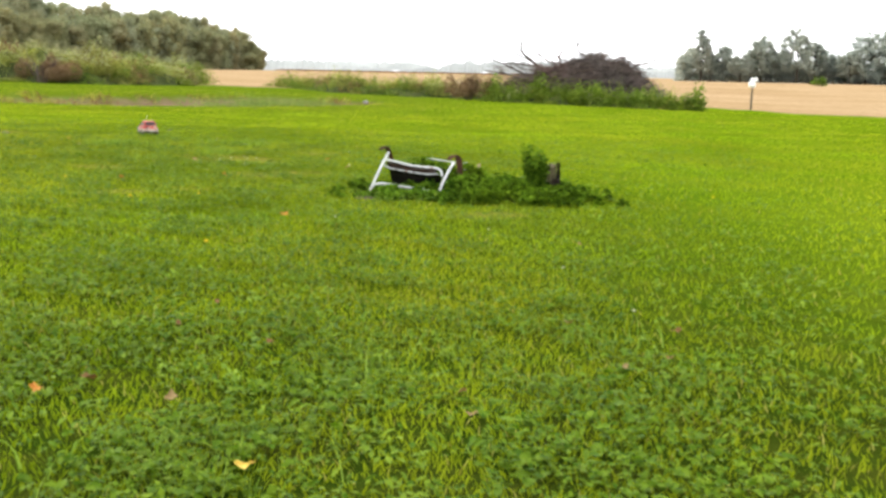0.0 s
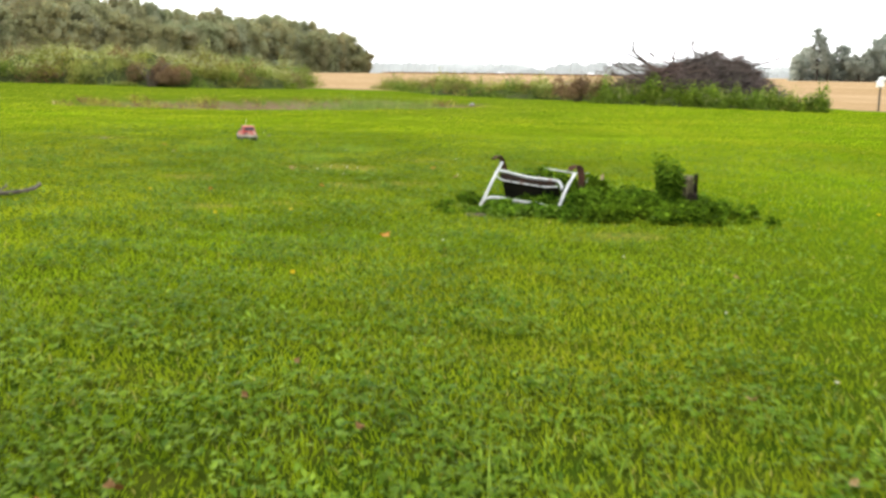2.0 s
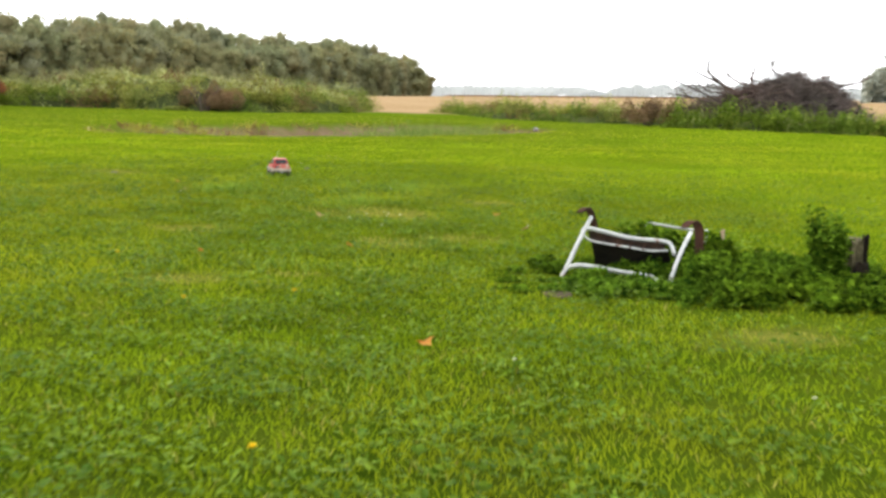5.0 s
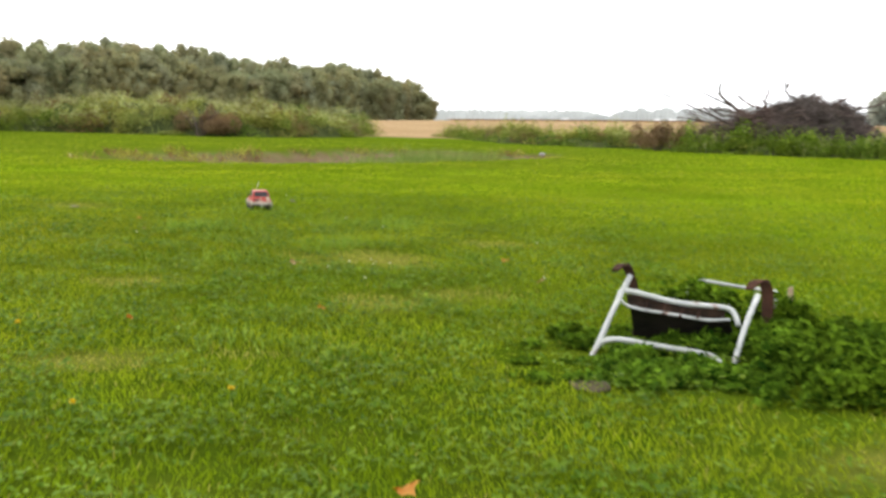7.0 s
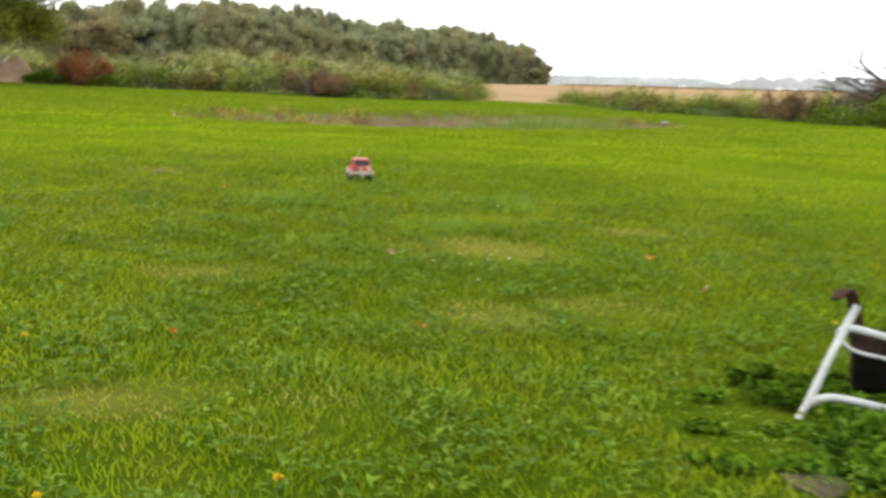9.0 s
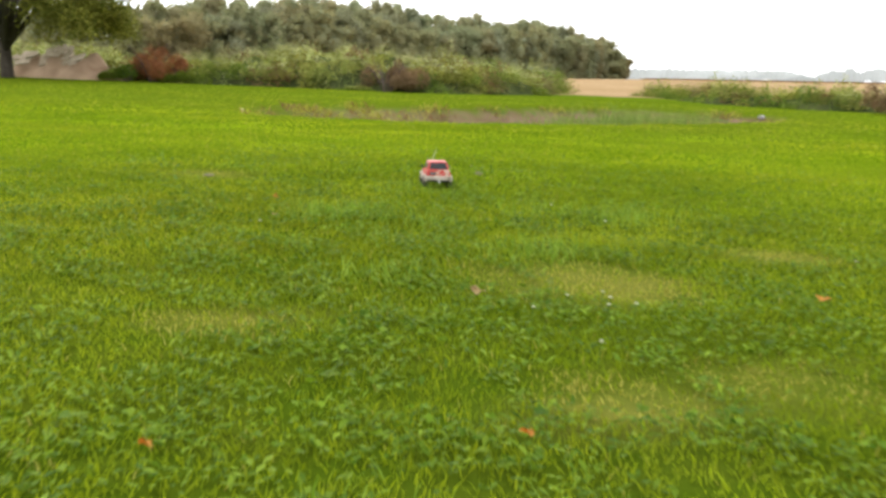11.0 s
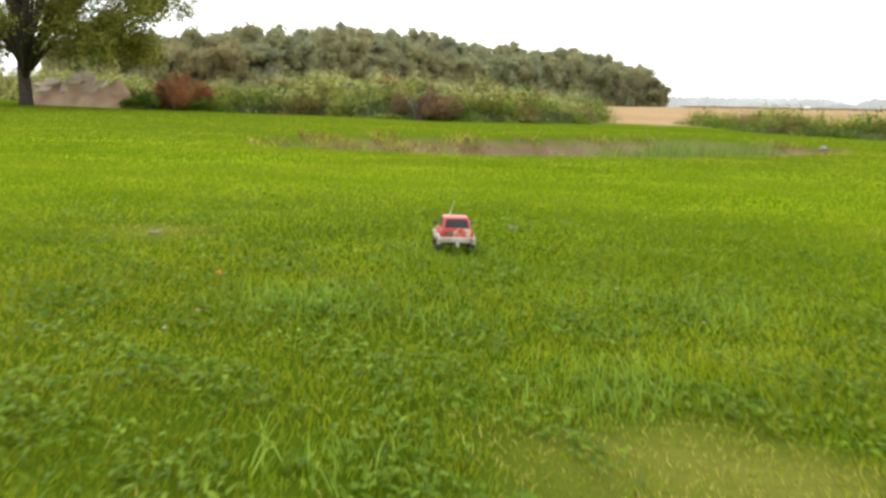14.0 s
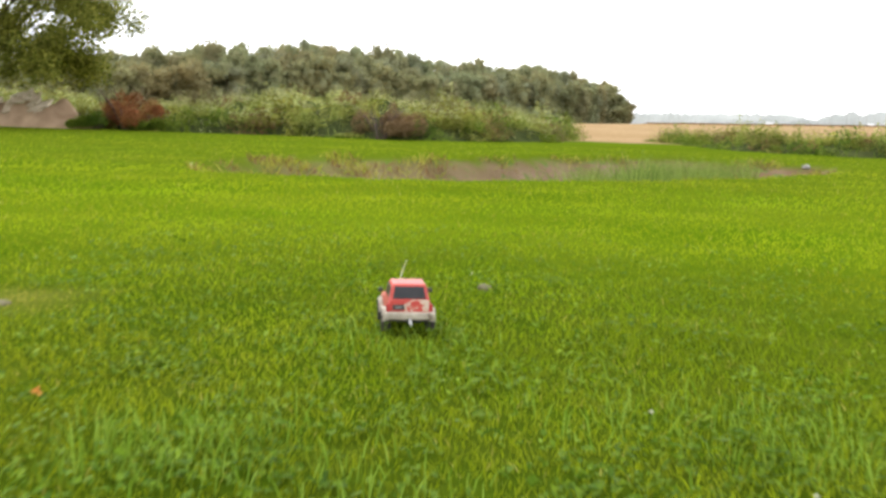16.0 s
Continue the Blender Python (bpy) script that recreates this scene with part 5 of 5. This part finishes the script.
def build_weed_patch():
    """Broad-leaved weeds round the frame and the post: many small plants, each a tuft of leaves on stalks."""
    r = np.random.default_rng(29)
    n = 1700
    x, y = r.uniform(-1.2, 1.75, n), r.uniform(9.0, 10.8, n)
    edge = np.hypot((x - 0.2) / 1.25, (y - np.interp(x, [-0.8, 0.2], [9.6, 9.82])) / 0.74) + 0.25 * ripple(x, y, 0.5, 91)
    thick = np.interp(x, [-1.2, -0.8, -0.6, 0.2, 0.95, 1.2, 1.75], [0.1, 0.5, 0.95, 1.0, 1.0, 0.45, 0.1])
    clear = ((x > -0.84) & (x < -0.62) & (y > 9.35) & (y < 9.74)) | ((x > -0.45) & (x < 0.03) & (y > 9.5) & (y < 9.78))
    keep = (edge < 1.0) & ~(clear & (y > 9.56)) & (r.uniform(0, 1, n) < (1.2 - 0.8 * edge ** 2) * thick)
    x, y, edge, clear = x[keep], y[keep], edge[keep], clear[keep]
    k = len(x)
    tall = 0.15 * r.uniform(0.45, 1.25, k) * (1.1 - 0.5 * edge)
    tall *= np.where((x > -0.62) & (x < 0.0) & (y > 9.7) & (y < 10.2), 0.5, 1.0) * np.where((x < 0.05) & (y <= 9.72), 0.42, 1.0) * np.where(x < -0.62, 0.55, 1.0)
    tall *= np.where((x > -0.5) & (x < 0.3) & (y > 10.2), 1.7, 1.0) * np.where((x > 0.2) & (x < 0.7) & (y > 9.9), 0.8, 1.0) * np.where(clear, 0.45, 1.0)
    m = 26
    px, py, ph = np.repeat(x, m), np.repeat(y, m), np.repeat(tall, m)
    f = r.uniform(0.1, 1, k * m) ** 0.7
    a = r.uniform(0, 6.283, k * m)
    reach = (0.012 + 0.05 * np.sqrt(1.05 - f)) * r.uniform(0.5, 1.2, k * m)
    p = np.stack([px + reach * np.cos(a), py + reach * np.sin(a), land(px, py) + ph * f], -1)
    size = np.repeat(r.uniform(0.03, 0.062, k), m) * np.repeat(np.where(clear, 0.6, 1.0), m)
    v, t = cards(p, size, r, 0.22, 0.55, 0.5)
    # side lobes give the leaves a jagged outline
    w, u = cards(p + r.normal(size=p.shape) * (0.22 * size)[:, None], size * 0.7, r, 0.1, 0.4, 0.5)
    b, c, q = blades(x, y, land(x, y) - 0.01, tall, np.full(k, 0.005), r.uniform(0.0, 0.2, k), r)
    me = mesh_of("weed_patch", np.concatenate([v, w, b]), np.concatenate([t, u + len(v), c + len(v) + len(w)]), q + len(v) + len(w), (M_BROAD,))
    tagged(new("weed_patch", me), "patch of dark broad-leaved weeds round the chair frame", "weeds", kind="stuff")


def vine_bush(x, y, spread_r, tall, stems, label, seed):
    r = np.random.default_rng(seed)
    vine = tagged(new("vine_bush"), label, "weed")
    vine.location = (x, y, land1(x, y))
    lines, pts = [], []
    for k in range(stems):
        a = r.uniform(0, 6.28)
        top = tall * (r.uniform(0.52, 0.83) if k > 3 else r.uniform(0.87, 1.0))
        ex, ey = spread_r * math.cos(a) - (0.6 * spread_r if k < 4 else 0.0), spread_r * math.sin(a)
        lines.append([((ex * 0.3, ey * 0.3, -0.02), 0.004), ((ex * 0.8, ey * 0.8, top * 0.6), 0.003), ((ex, ey, top), 0.002)])
        m = 130 if k > 3 else 90
        f = r.uniform(0.1, 1.0, m)
        pts.append(np.stack([ex * (0.3 + 0.7 * f) + r.normal(size=m) * 0.022, ey * (0.3 + 0.7 * f) + r.normal(size=m) * 0.022, top * f], -1))
    part("stem", tubes(lines, 4), M_BROAD, vine)
    v, t = cards(np.concatenate(pts), np.full(sum(map(len, pts)), 0.038), r, 0.3, 0.6, 0.4)
    ob = new("leaves", mesh_of("leaves", v, t, mats=(M_BROAD,)))
    ob.parent = vine


build_weed_patch()
vine_bush(0.80, 9.77, 0.085, 0.5, 22, "upright leafy weed climbing beside the post stub", 33)
vine_bush(-0.27, 10.36, 0.09, 0.32, 14, "leafy weed growing up through the chair frame", 34)
vine_bush(-0.02, 10.33, 0.08, 0.265, 9, "leafy weed growing up through the chair frame", 35)


# ---- fallen leaves and flowers on the lawn ----
def leaf_on_lawn(x, y, size, mat, label, seed):
    r = np.random.default_rng(seed)
    bm = bmesh.new()
    rim = []
    for k in range(14):
        a = 2 * math.pi * k / 14
        q = size * (0.5 + 0.16 * math.cos(5 * a) + 0.08 * r.uniform(-1, 1))
        rim.append(bm.verts.new((q * math.cos(a), 0.75 * q * math.sin(a), 0.16 * size * math.cos(2 * a) + 0.1 * size)))
    mid = bm.verts.new((0, 0, 0))
    for k in range(14):
        bm.faces.new((mid, rim[k], rim[(k + 1) % 14]))
    bmesh.ops.solidify(bm, geom=bm.faces[:], thickness=0.0015)
    me = bpy.data.meshes.new("fallen_leaf")
    bm.to_mesh(me)
    bm.free()
    me.materials.append(mat)
    ob = tagged(new("fallen_leaf", me), label, "leaf", "fallen leaves on the lawn")
    ob.matrix_world = pose(x, y, land1(x, y) + 0.055, r.uniform(-25, 25), r.uniform(-25, 25), r.uniform(0, 360))


M_YELLOW = noisy("yellow_leaf", (0.62, 0.42, 0.06), (0.8, 0.62, 0.16), 20, 0.6, 0.2)
M_ORANGE = noisy("orange_leaf", (0.5, 0.2, 0.04), (0.62, 0.32, 0.08), 20, 0.6, 0.2)
M_BROWN = noisy("red_brown_leaf", (0.18, 0.09, 0.035), (0.29, 0.165, 0.075), 20, 0.7, 0.2)
M_PALE = noisy("pale_dry_leaf", (0.28, 0.19, 0.085), (0.42, 0.30, 0.15), 20, 0.7, 0.2)
M_PETAL_Y = noisy("dandelion_yellow", (0.75, 0.55, 0.02), (0.85, 0.68, 0.04), 30, 0.6, 0.1)
M_PETAL_W = noisy("white_clover_head", (0.62, 0.62, 0.48), (0.8, 0.79, 0.66), 30, 0.6, 0.1)
M_STEM = noisy("flower_stem", (0.06, 0.12, 0.02), (0.1, 0.17, 0.03), 30, 0.6, 0.1)
for m in (M_YELLOW, M_ORANGE, M_BROWN, M_PALE, M_PETAL_W, M_PETAL_Y, M_STEM, M_STONE):
    m.node_tree.nodes["Principled BSDF"].inputs["Specular IOR Level"].default_value = 0.08
for k, (x, y, s, m, w) in enumerate([(-0.03, 2.87, 0.06, M_YELLOW, "curled yellow"), (-0.74, 3.56, 0.07, M_BROWN, "red-brown"), (-0.85, 3.41, 0.05, M_ORANGE, "orange"), (-0.41, 3.4, 0.06, M_PALE, "pale pinkish dry"),
                                     (-0.27, 4.14, 0.05, M_BROWN, "red-brown"), (-1.58, 12.26, 0.07, M_ORANGE, "orange"), (-2.13, 9.97, 0.06, M_ORANGE, "orange"), (-2.94, 9.48, 0.06, M_ORANGE, "orange"), (-5.3, 13.7, 0.055, M_ORANGE, "orange"),
                                     (-2.93, 11.62, 0.08, M_PALE, "pale brown"), (1.25, 4.2, 0.045, M_BROWN, "brown"), (0.5, 3.6, 0.045, M_PALE, "pale dry"), (-0.65, 4.7, 0.04, M_BROWN, "red-brown"), (1.05, 6.9, 0.05, M_PALE, "pale dry"), (-0.68, 4.29, 0.04, M_BROWN, "dark red-brown"), (1.34, 4.67, 0.06, M_BROWN, "brown"), (0.89, 4.72, 0.05, M_PALE, "pale pinkish"),
                                     (1.06, 4.0, 0.05, M_PALE, "pale pinkish"), (0.54, 3.36, 0.045, M_PALE, "pale brown"), (-1.01, 7.59, 0.085, M_ORANGE, "orange-brown"), (-4.85, 12.99, 0.045, M_PALE, "pale orange"), (-1.19, 11.35, 0.07, M_PALE, "pale dry")]):
    leaf_on_lawn(x, y, 0.8 * s, m, w + " fallen leaf lying on the lawn", 100 + k)


def flower(x, y, kind, h, seed):
    r = np.random.default_rng(seed)
    top = tagged(new(kind), "yellow dandelion flower in the lawn" if kind == "dandelion" else "small white clover flower in the lawn", "flower", "flowers in the lawn")
    top.location = (x, y, land1(x, y))
    part("stem", tubes([[((0, 0, -0.01), 0.002), ((0.004, 0.002, h * 0.6), 0.0018), ((0.008, 0.0, h), 0.0016)]], 5), M_STEM, top)
    bm = bmesh.new()
    for k in range(26):
        a, e, q = r.uniform(0, 6.28), r.uniform(0.05, 1.3), 0.015 if kind == "dandelion" else 0.0085
        d = Vector((math.cos(a) * math.cos(e), math.sin(a) * math.cos(e), math.sin(e)))
        s = d.cross(Vector((0, 0, 1))).normalized() * 0.003
        c = Vector((0.008, 0, h))
        vs = [bm.verts.new(c + p) for p in (-s, s, d * q + s * 1.2, d * q - s * 1.2)]
        bm.faces.new(vs)
    bmesh.ops.solidify(bm, geom=bm.faces[:], thickness=0.001)
    part("head", bm, M_PETAL_Y if kind == "dandelion" else M_PETAL_W, top)


for k, (x, y) in enumerate([(-1.87, 8.32), (-1.15, 6.17), (2.4, 9.9), (-3.3, 9.1), (-0.6, 10.9), (-2.3, 8.0)]):
    flower(x, y, "dandelion", 0.07, 200 + k)
for k, (x, y) in enumerate([(-1.18, 11.36), (1.18, 4.92), (-2.42, 11.72), (-2.33, 11.48), (-2.24, 11.56), (-2.53, 11.58), (-2.36, 11.62), (-2.58, 11.3), (-5.06, 16.68), (-1.5, 13.2), (-3.52, 14.4), (-4.7, 12.6), (0.45, 7.2), (0.9, 5.9), (-0.6, 7.3), (-3.0, 13.9), (-2.2, 10.9)]):
    flower(x, y, "clover_flower", 0.075, 300 + k)


# ---- far buildings ----
def farmhouse(x, y, w, h, seed):
    z = land1(x, y)
    top = tagged(new("farmhouse"), "small white farm building far off on the horizon", "farmhouse")
    top.location = (x, y, z)
    bm = bmesh.new()
    block(bm, -w / 2, w / 2, -3, 3, -0.3, h)
    part("wall", bm, M_WHITE, top)
    bm = bmesh.new()
    hexa(bm, [(-w / 2 - 0.3, -3.4, h), (w / 2 + 0.3, -3.4, h), (w / 2 + 0.3, 3.4, h), (-w / 2 - 0.3, 3.4, h)], [(-w / 2 - 0.3, -0.05, h * 1.6), (w / 2 + 0.3, -0.05, h * 1.6), (w / 2 + 0.3, 0.05, h * 1.6), (-w / 2 - 0.3, 0.05, h * 1.6)])
    part("roof", bm, noisy("pale_roof", (0.5, 0.5, 0.5), (0.62, 0.62, 0.62), 0.5), top)


for k, (u, w) in enumerate([(-0.1217, 5), (-0.037, 5), (-0.023, 6)]):
    farmhouse(760 * u, 760, 0.75 * w, 1.5, k)


# ---- toy truck ----
def worn_paint(n, l, b):
    """Red paint worn to cream primer on one half, with a red splash left in it."""
    co = n.new("ShaderNodeTexCoord")
    ax = n.new("ShaderNodeSeparateXYZ")
    l.new(co.outputs["Object"], ax.inputs[0])
    a = n.new("ShaderNodeTexNoise")
    a.inputs["Scale"].default_value, a.inputs["Detail"].default_value = 38.0, 6.0
    l.new(co.outputs["Object"], a.inputs["Vector"])

    def calc(op, p, q):
        m = n.new("ShaderNodeMath")
        m.operation = op
        for k, v in enumerate((p, q)):
            if isinstance(v, float):
                m.inputs[k].default_value = v
            else:
                l.new(v, m.inputs[k])
        return m.outputs[0]
    gone = calc("ADD", calc("MULTIPLY", ax.outputs["X"], 7.0), calc("MULTIPLY", a.outputs["Fac"], 1.6))
    far = n.new("ShaderNodeVectorMath")
    far.operation = "DISTANCE"
    l.new(co.outputs["Object"], far.inputs[0])
    far.inputs[1].default_value = (0.028, -0.163, 0.122)
    splash = calc("ADD", calc("MULTIPLY", far.outputs["Value"], -30.0), calc("MULTIPLY", a.outputs["Fac"], 4.0))
    bare = calc("MULTIPLY", calc("GREATER_THAN", gone, 0.8), calc("LESS_THAN", splash, 1.35))
    x = n.new("ShaderNodeMix")
    x.data_type = "RGBA"
    l.new(bare, x.inputs["Factor"])
    x.inputs["A"].default_value, x.inputs["B"].default_value = (0.36, 0.028, 0.016, 1), (0.42, 0.33, 0.25, 1)
    l.new(x.outputs["Result"], b.inputs["Base Color"])
    b.inputs["Roughness"].default_value = 0.5


def build_truck():
    red = noisy("faded_red_paint", (0.30, 0.02, 0.013), (0.42, 0.04, 0.025), 9, 0.38, 0.05, 50)
    cream = noisy("dirty_cream_plastic", (0.24, 0.205, 0.16), (0.43, 0.38, 0.31), 18, 0.6, 0.1, 60, spots=(0.12, 0.09, 0.06), spot_at=0.6, spot_scale=20)
    worn = material("tailgate_worn_to_primer", worn_paint)
    glass = noisy("smoked_window", (0.012, 0.012, 0.014), (0.03, 0.03, 0.034), 10, 0.3, 0.0)
    glass.node_tree.nodes["Principled BSDF"].inputs["Specular IOR Level"].default_value = 0.2
    black = noisy("black_plastic", (0.02, 0.02, 0.02), (0.045, 0.045, 0.045), 20, 0.6, 0.2, 80)
    rubber = noisy("dusty_rubber", (0.03, 0.028, 0.026), (0.07, 0.062, 0.055), 24, 0.85, 0.5, 90)
    grey = noisy("grey_metal", (0.22, 0.22, 0.22), (0.4, 0.4, 0.4), 18, 0.5, 0.1, 60, 0.6)
    top = tagged(new("toy_truck"), "red and cream radio-controlled toy off-roader with worn paint", "toy car")
    bm = bmesh.new()
    W = 0.098
    block(bm, -W, W, -0.165, 0.235, 0.072, 0.118, 0.01)
    hexa(bm, [(-W, -0.162, 0.108), (W, -0.162, 0.108), (W, 0.10, 0.108), (-W, 0.10, 0.108)], [(-W * 0.94, -0.155, 0.142), (W * 0.94, -0.155, 0.142), (W * 0.94, 0.10, 0.142), (-W * 0.94, 0.10, 0.142)], 0.008)
    hexa(bm, [(-W, 0.07, 0.108), (W, 0.07, 0.108), (W, 0.23, 0.104), (-W, 0.23, 0.104)], [(-W * 0.9, 0.08, 0.142), (W * 0.9, 0.08, 0.142), (W * 0.84, 0.222, 0.128), (-W * 0.84, 0.222, 0.128)], 0.009)
    hexa(bm, [(-W * 0.93, -0.155, 0.138), (W * 0.93, -0.155, 0.138), (W * 0.93, 0.10, 0.138), (-W * 0.93, 0.10, 0.138)], [(-0.074, -0.128, 0.212), (0.074, -0.128, 0.212), (0.074, 0.035, 0.212), (-0.074, 0.035, 0.212)], 0.009)
    part("body", bm, red, top, "faded red body shell")
    bm = bmesh.new()
    hexa(bm, [(-0.073, -0.1525, 0.149), (0.073, -0.1525, 0.149), (0.073, -0.146, 0.149), (-0.073, -0.146, 0.149)], [(-0.063, -0.1335, 0.202), (0.063, -0.1335, 0.202), (0.063, -0.127, 0.202), (-0.063, -0.127, 0.202)], 0.003)
    part("rear_window", bm, glass, top, "dark smoked window")
    bm = bmesh.new()
    hexa(bm, [(-0.07, 0.088, 0.150), (0.07, 0.088, 0.150), (0.07, 0.096, 0.150), (-0.07, 0.096, 0.150)], [(-0.06, 0.042, 0.201), (0.06, 0.042, 0.201), (0.06, 0.05, 0.201), (-0.06, 0.05, 0.201)], 0.003)
    part("windscreen", bm, glass, top, "dark smoked window")
    for s in (-1, 1):
        for y0, y1 in ((-0.125, -0.035), (-0.022, 0.055)):
            bm = bmesh.new()
            hexa(bm, [(s * 0.0895, y0, 0.152), (s * 0.0895, y1 + 0.01, 0.152), (s * 0.082, y1 + 0.01, 0.152), (s * 0.082, y0, 0.152)], [(s * 0.0795, y0 + 0.01, 0.197), (s * 0.0795, y1 - 0.012, 0.197), (s * 0.072, y1 - 0.012, 0.197), (s * 0.072, y0 + 0.01, 0.197)])
            bmesh.ops.recalc_face_normals(bm, faces=bm.faces)
            part("side_window", bm, glass, top, "dark smoked window")
        bm = bmesh.new()
        block(bm, min(s * 0.1, s * 0.122), max(s * 0.1, s * 0.122), 0.05, 0.064, 0.148, 0.167, 0.004)
        part("mirror", bm, black, top)
        bm = bmesh.new()
        block(bm, min(s * 0.094, s * 0.108), max(s * 0.094, s * 0.108), -0.155, 0.225, 0.062, 0.079, 0.005)
        part("sill", bm, cream, top, "dirty cream side skirt")
        for y in (-0.10, 0.15):
            bm = bmesh.new()
            rows = []
            for k in range(11):
                a = math.pi * (k / 10)
                rows.append([bm.verts.new((s * x, y + q * math.cos(a), 0.052 + q * math.sin(a) * 0.95)) for x, q in ((0.09, 0.06), (0.117, 0.057), (0.117, 0.05), (0.09, 0.05))])
            for a, b in zip(rows, rows[1:]):
                for k in range(4):
                    bm.faces.new((a[k], a[(k + 1) % 4], b[(k + 1) % 4], b[k]))
            bm.faces.new(rows[0][::-1]), bm.faces.new(rows[-1])
            bmesh.ops.recalc_face_normals(bm, faces=bm.faces)
            part("fender", bm, cream, top, "dirty cream wheel arch")
            bm = bmesh.new()
            prof = [(0.0, 0.03), (0.002, 0.046), (0.008, 0.0505), (0.034, 0.0505), (0.04, 0.046), (0.042, 0.03)]
            rows = []
            for k in range(28):
                a = 2 * math.pi * k / 28
                g = 1.035 if k % 2 else 0.985
                rows.append([bm.verts.new((s * (0.076 + x), y + q * (g if q > 0.05 else 1) * math.cos(a), 0.05 + q * (g if q > 0.05 else 1) * math.sin(a))) for x, q in prof])
            for k in range(28):
                a, b = rows[k], rows[(k + 1) % 28]
                for j in range(6):
                    bm.faces.new((a[j], a[(j + 1) % 6], b[(j + 1) % 6], b[j]))
            bmesh.ops.recalc_face_normals(bm, faces=bm.faces)
            wheel = part("wheel", bm, rubber, top, "knobbly black rubber tyre")
            bm = bmesh.new()
            bmesh.ops.create_cone(bm, cap_ends=True, segments=20, radius1=0.03, radius2=0.026, depth=0.03, matrix=pose(s * 0.099, y, 0.05, 0, 90 * s, 0))
            bmesh.ops.bevel(bm, geom=bm.edges[:], offset=0.002, segments=1, affect="EDGES")
            part("rim", bm, cream, wheel, "dull cream rim")
    bm = bmesh.new()
    hexa(bm, [(-0.09, -0.1665, 0.098), (0.09, -0.1665, 0.098), (0.09, -0.158, 0.098), (-0.09, -0.158, 0.098)], [(-0.084, -0.1585, 0.146), (0.084, -0.1585, 0.146), (0.084, -0.15, 0.146), (-0.084, -0.15, 0.146)], 0.003)
    part("tailgate", bm, worn, top, "red tailgate with cream worn paint")
    bm = bmesh.new()
    block(bm, -0.112, 0.112, -0.188, -0.158, 0.062, 0.096, 0.008)
    part("rear_bumper", bm, cream, top, "dirty cream bumper")
    bm = bmesh.new()
    block(bm, -0.104, 0.104, 0.222, 0.25, 0.068, 0.1, 0.008)
    part("front_bumper", bm, cream, top, "dirty cream bumper")
    bm = bmesh.new()
    block(bm, -0.072, -0.022, -0.1705, -0.162, 0.105, 0.127, 0.002)
    plate = part("plate", bm, black, top, "black plate with a pale bar")
    bm = bmesh.new()
    block(bm, -0.062, -0.034, -0.172, -0.1695, 0.112, 0.118)
    part("bar", bm, grey, plate)
    for s in (-1, 1):
        bm = bmesh.new()
        block(bm, s * 0.093 - 0.008, s * 0.093 + 0.008, -0.169, -0.155, 0.1, 0.13, 0.003)
        part("tail_light", bm, noisy("tail_light_red", (0.3, 0.02, 0.02), (0.4, 0.03, 0.03), 30, 0.3, 0), top)
    part("tow_hook", tubes([[((0.0, -0.17, 0.07), 0.008), ((0.002, -0.205, 0.056), 0.008), ((0.004, -0.222, 0.045), 0.007)]], 8), grey, top, "grey metal hitch", smooth=True)
    bm = bmesh.new()
    block(bm, -0.055, 0.055, -0.15, 0.2, 0.045, 0.075, 0.006)
    for y in (-0.10, 0.15):
        block(bm, -0.082, 0.082, y - 0.01, y + 0.01, 0.042, 0.06, 0.003)
    part("chassis", bm, black, top, "black chassis and axles")
    part("antenna", tubes([[((-0.03, 0.02, 0.205), 0.0022), ((-0.018, 0.02, 0.25), 0.0022), ((-0.002, 0.01, 0.30), 0.0016)]], 5), noisy("pale_wire", (0.5, 0.5, 0.4), (0.65, 0.65, 0.55), 20), top, "thin pale wire antenna")
    x, y = -4.86, 15.44
    top.matrix_world = pose(x, y, land1(x, y) + 0.012, 0, 1.0, 31)


build_truck()
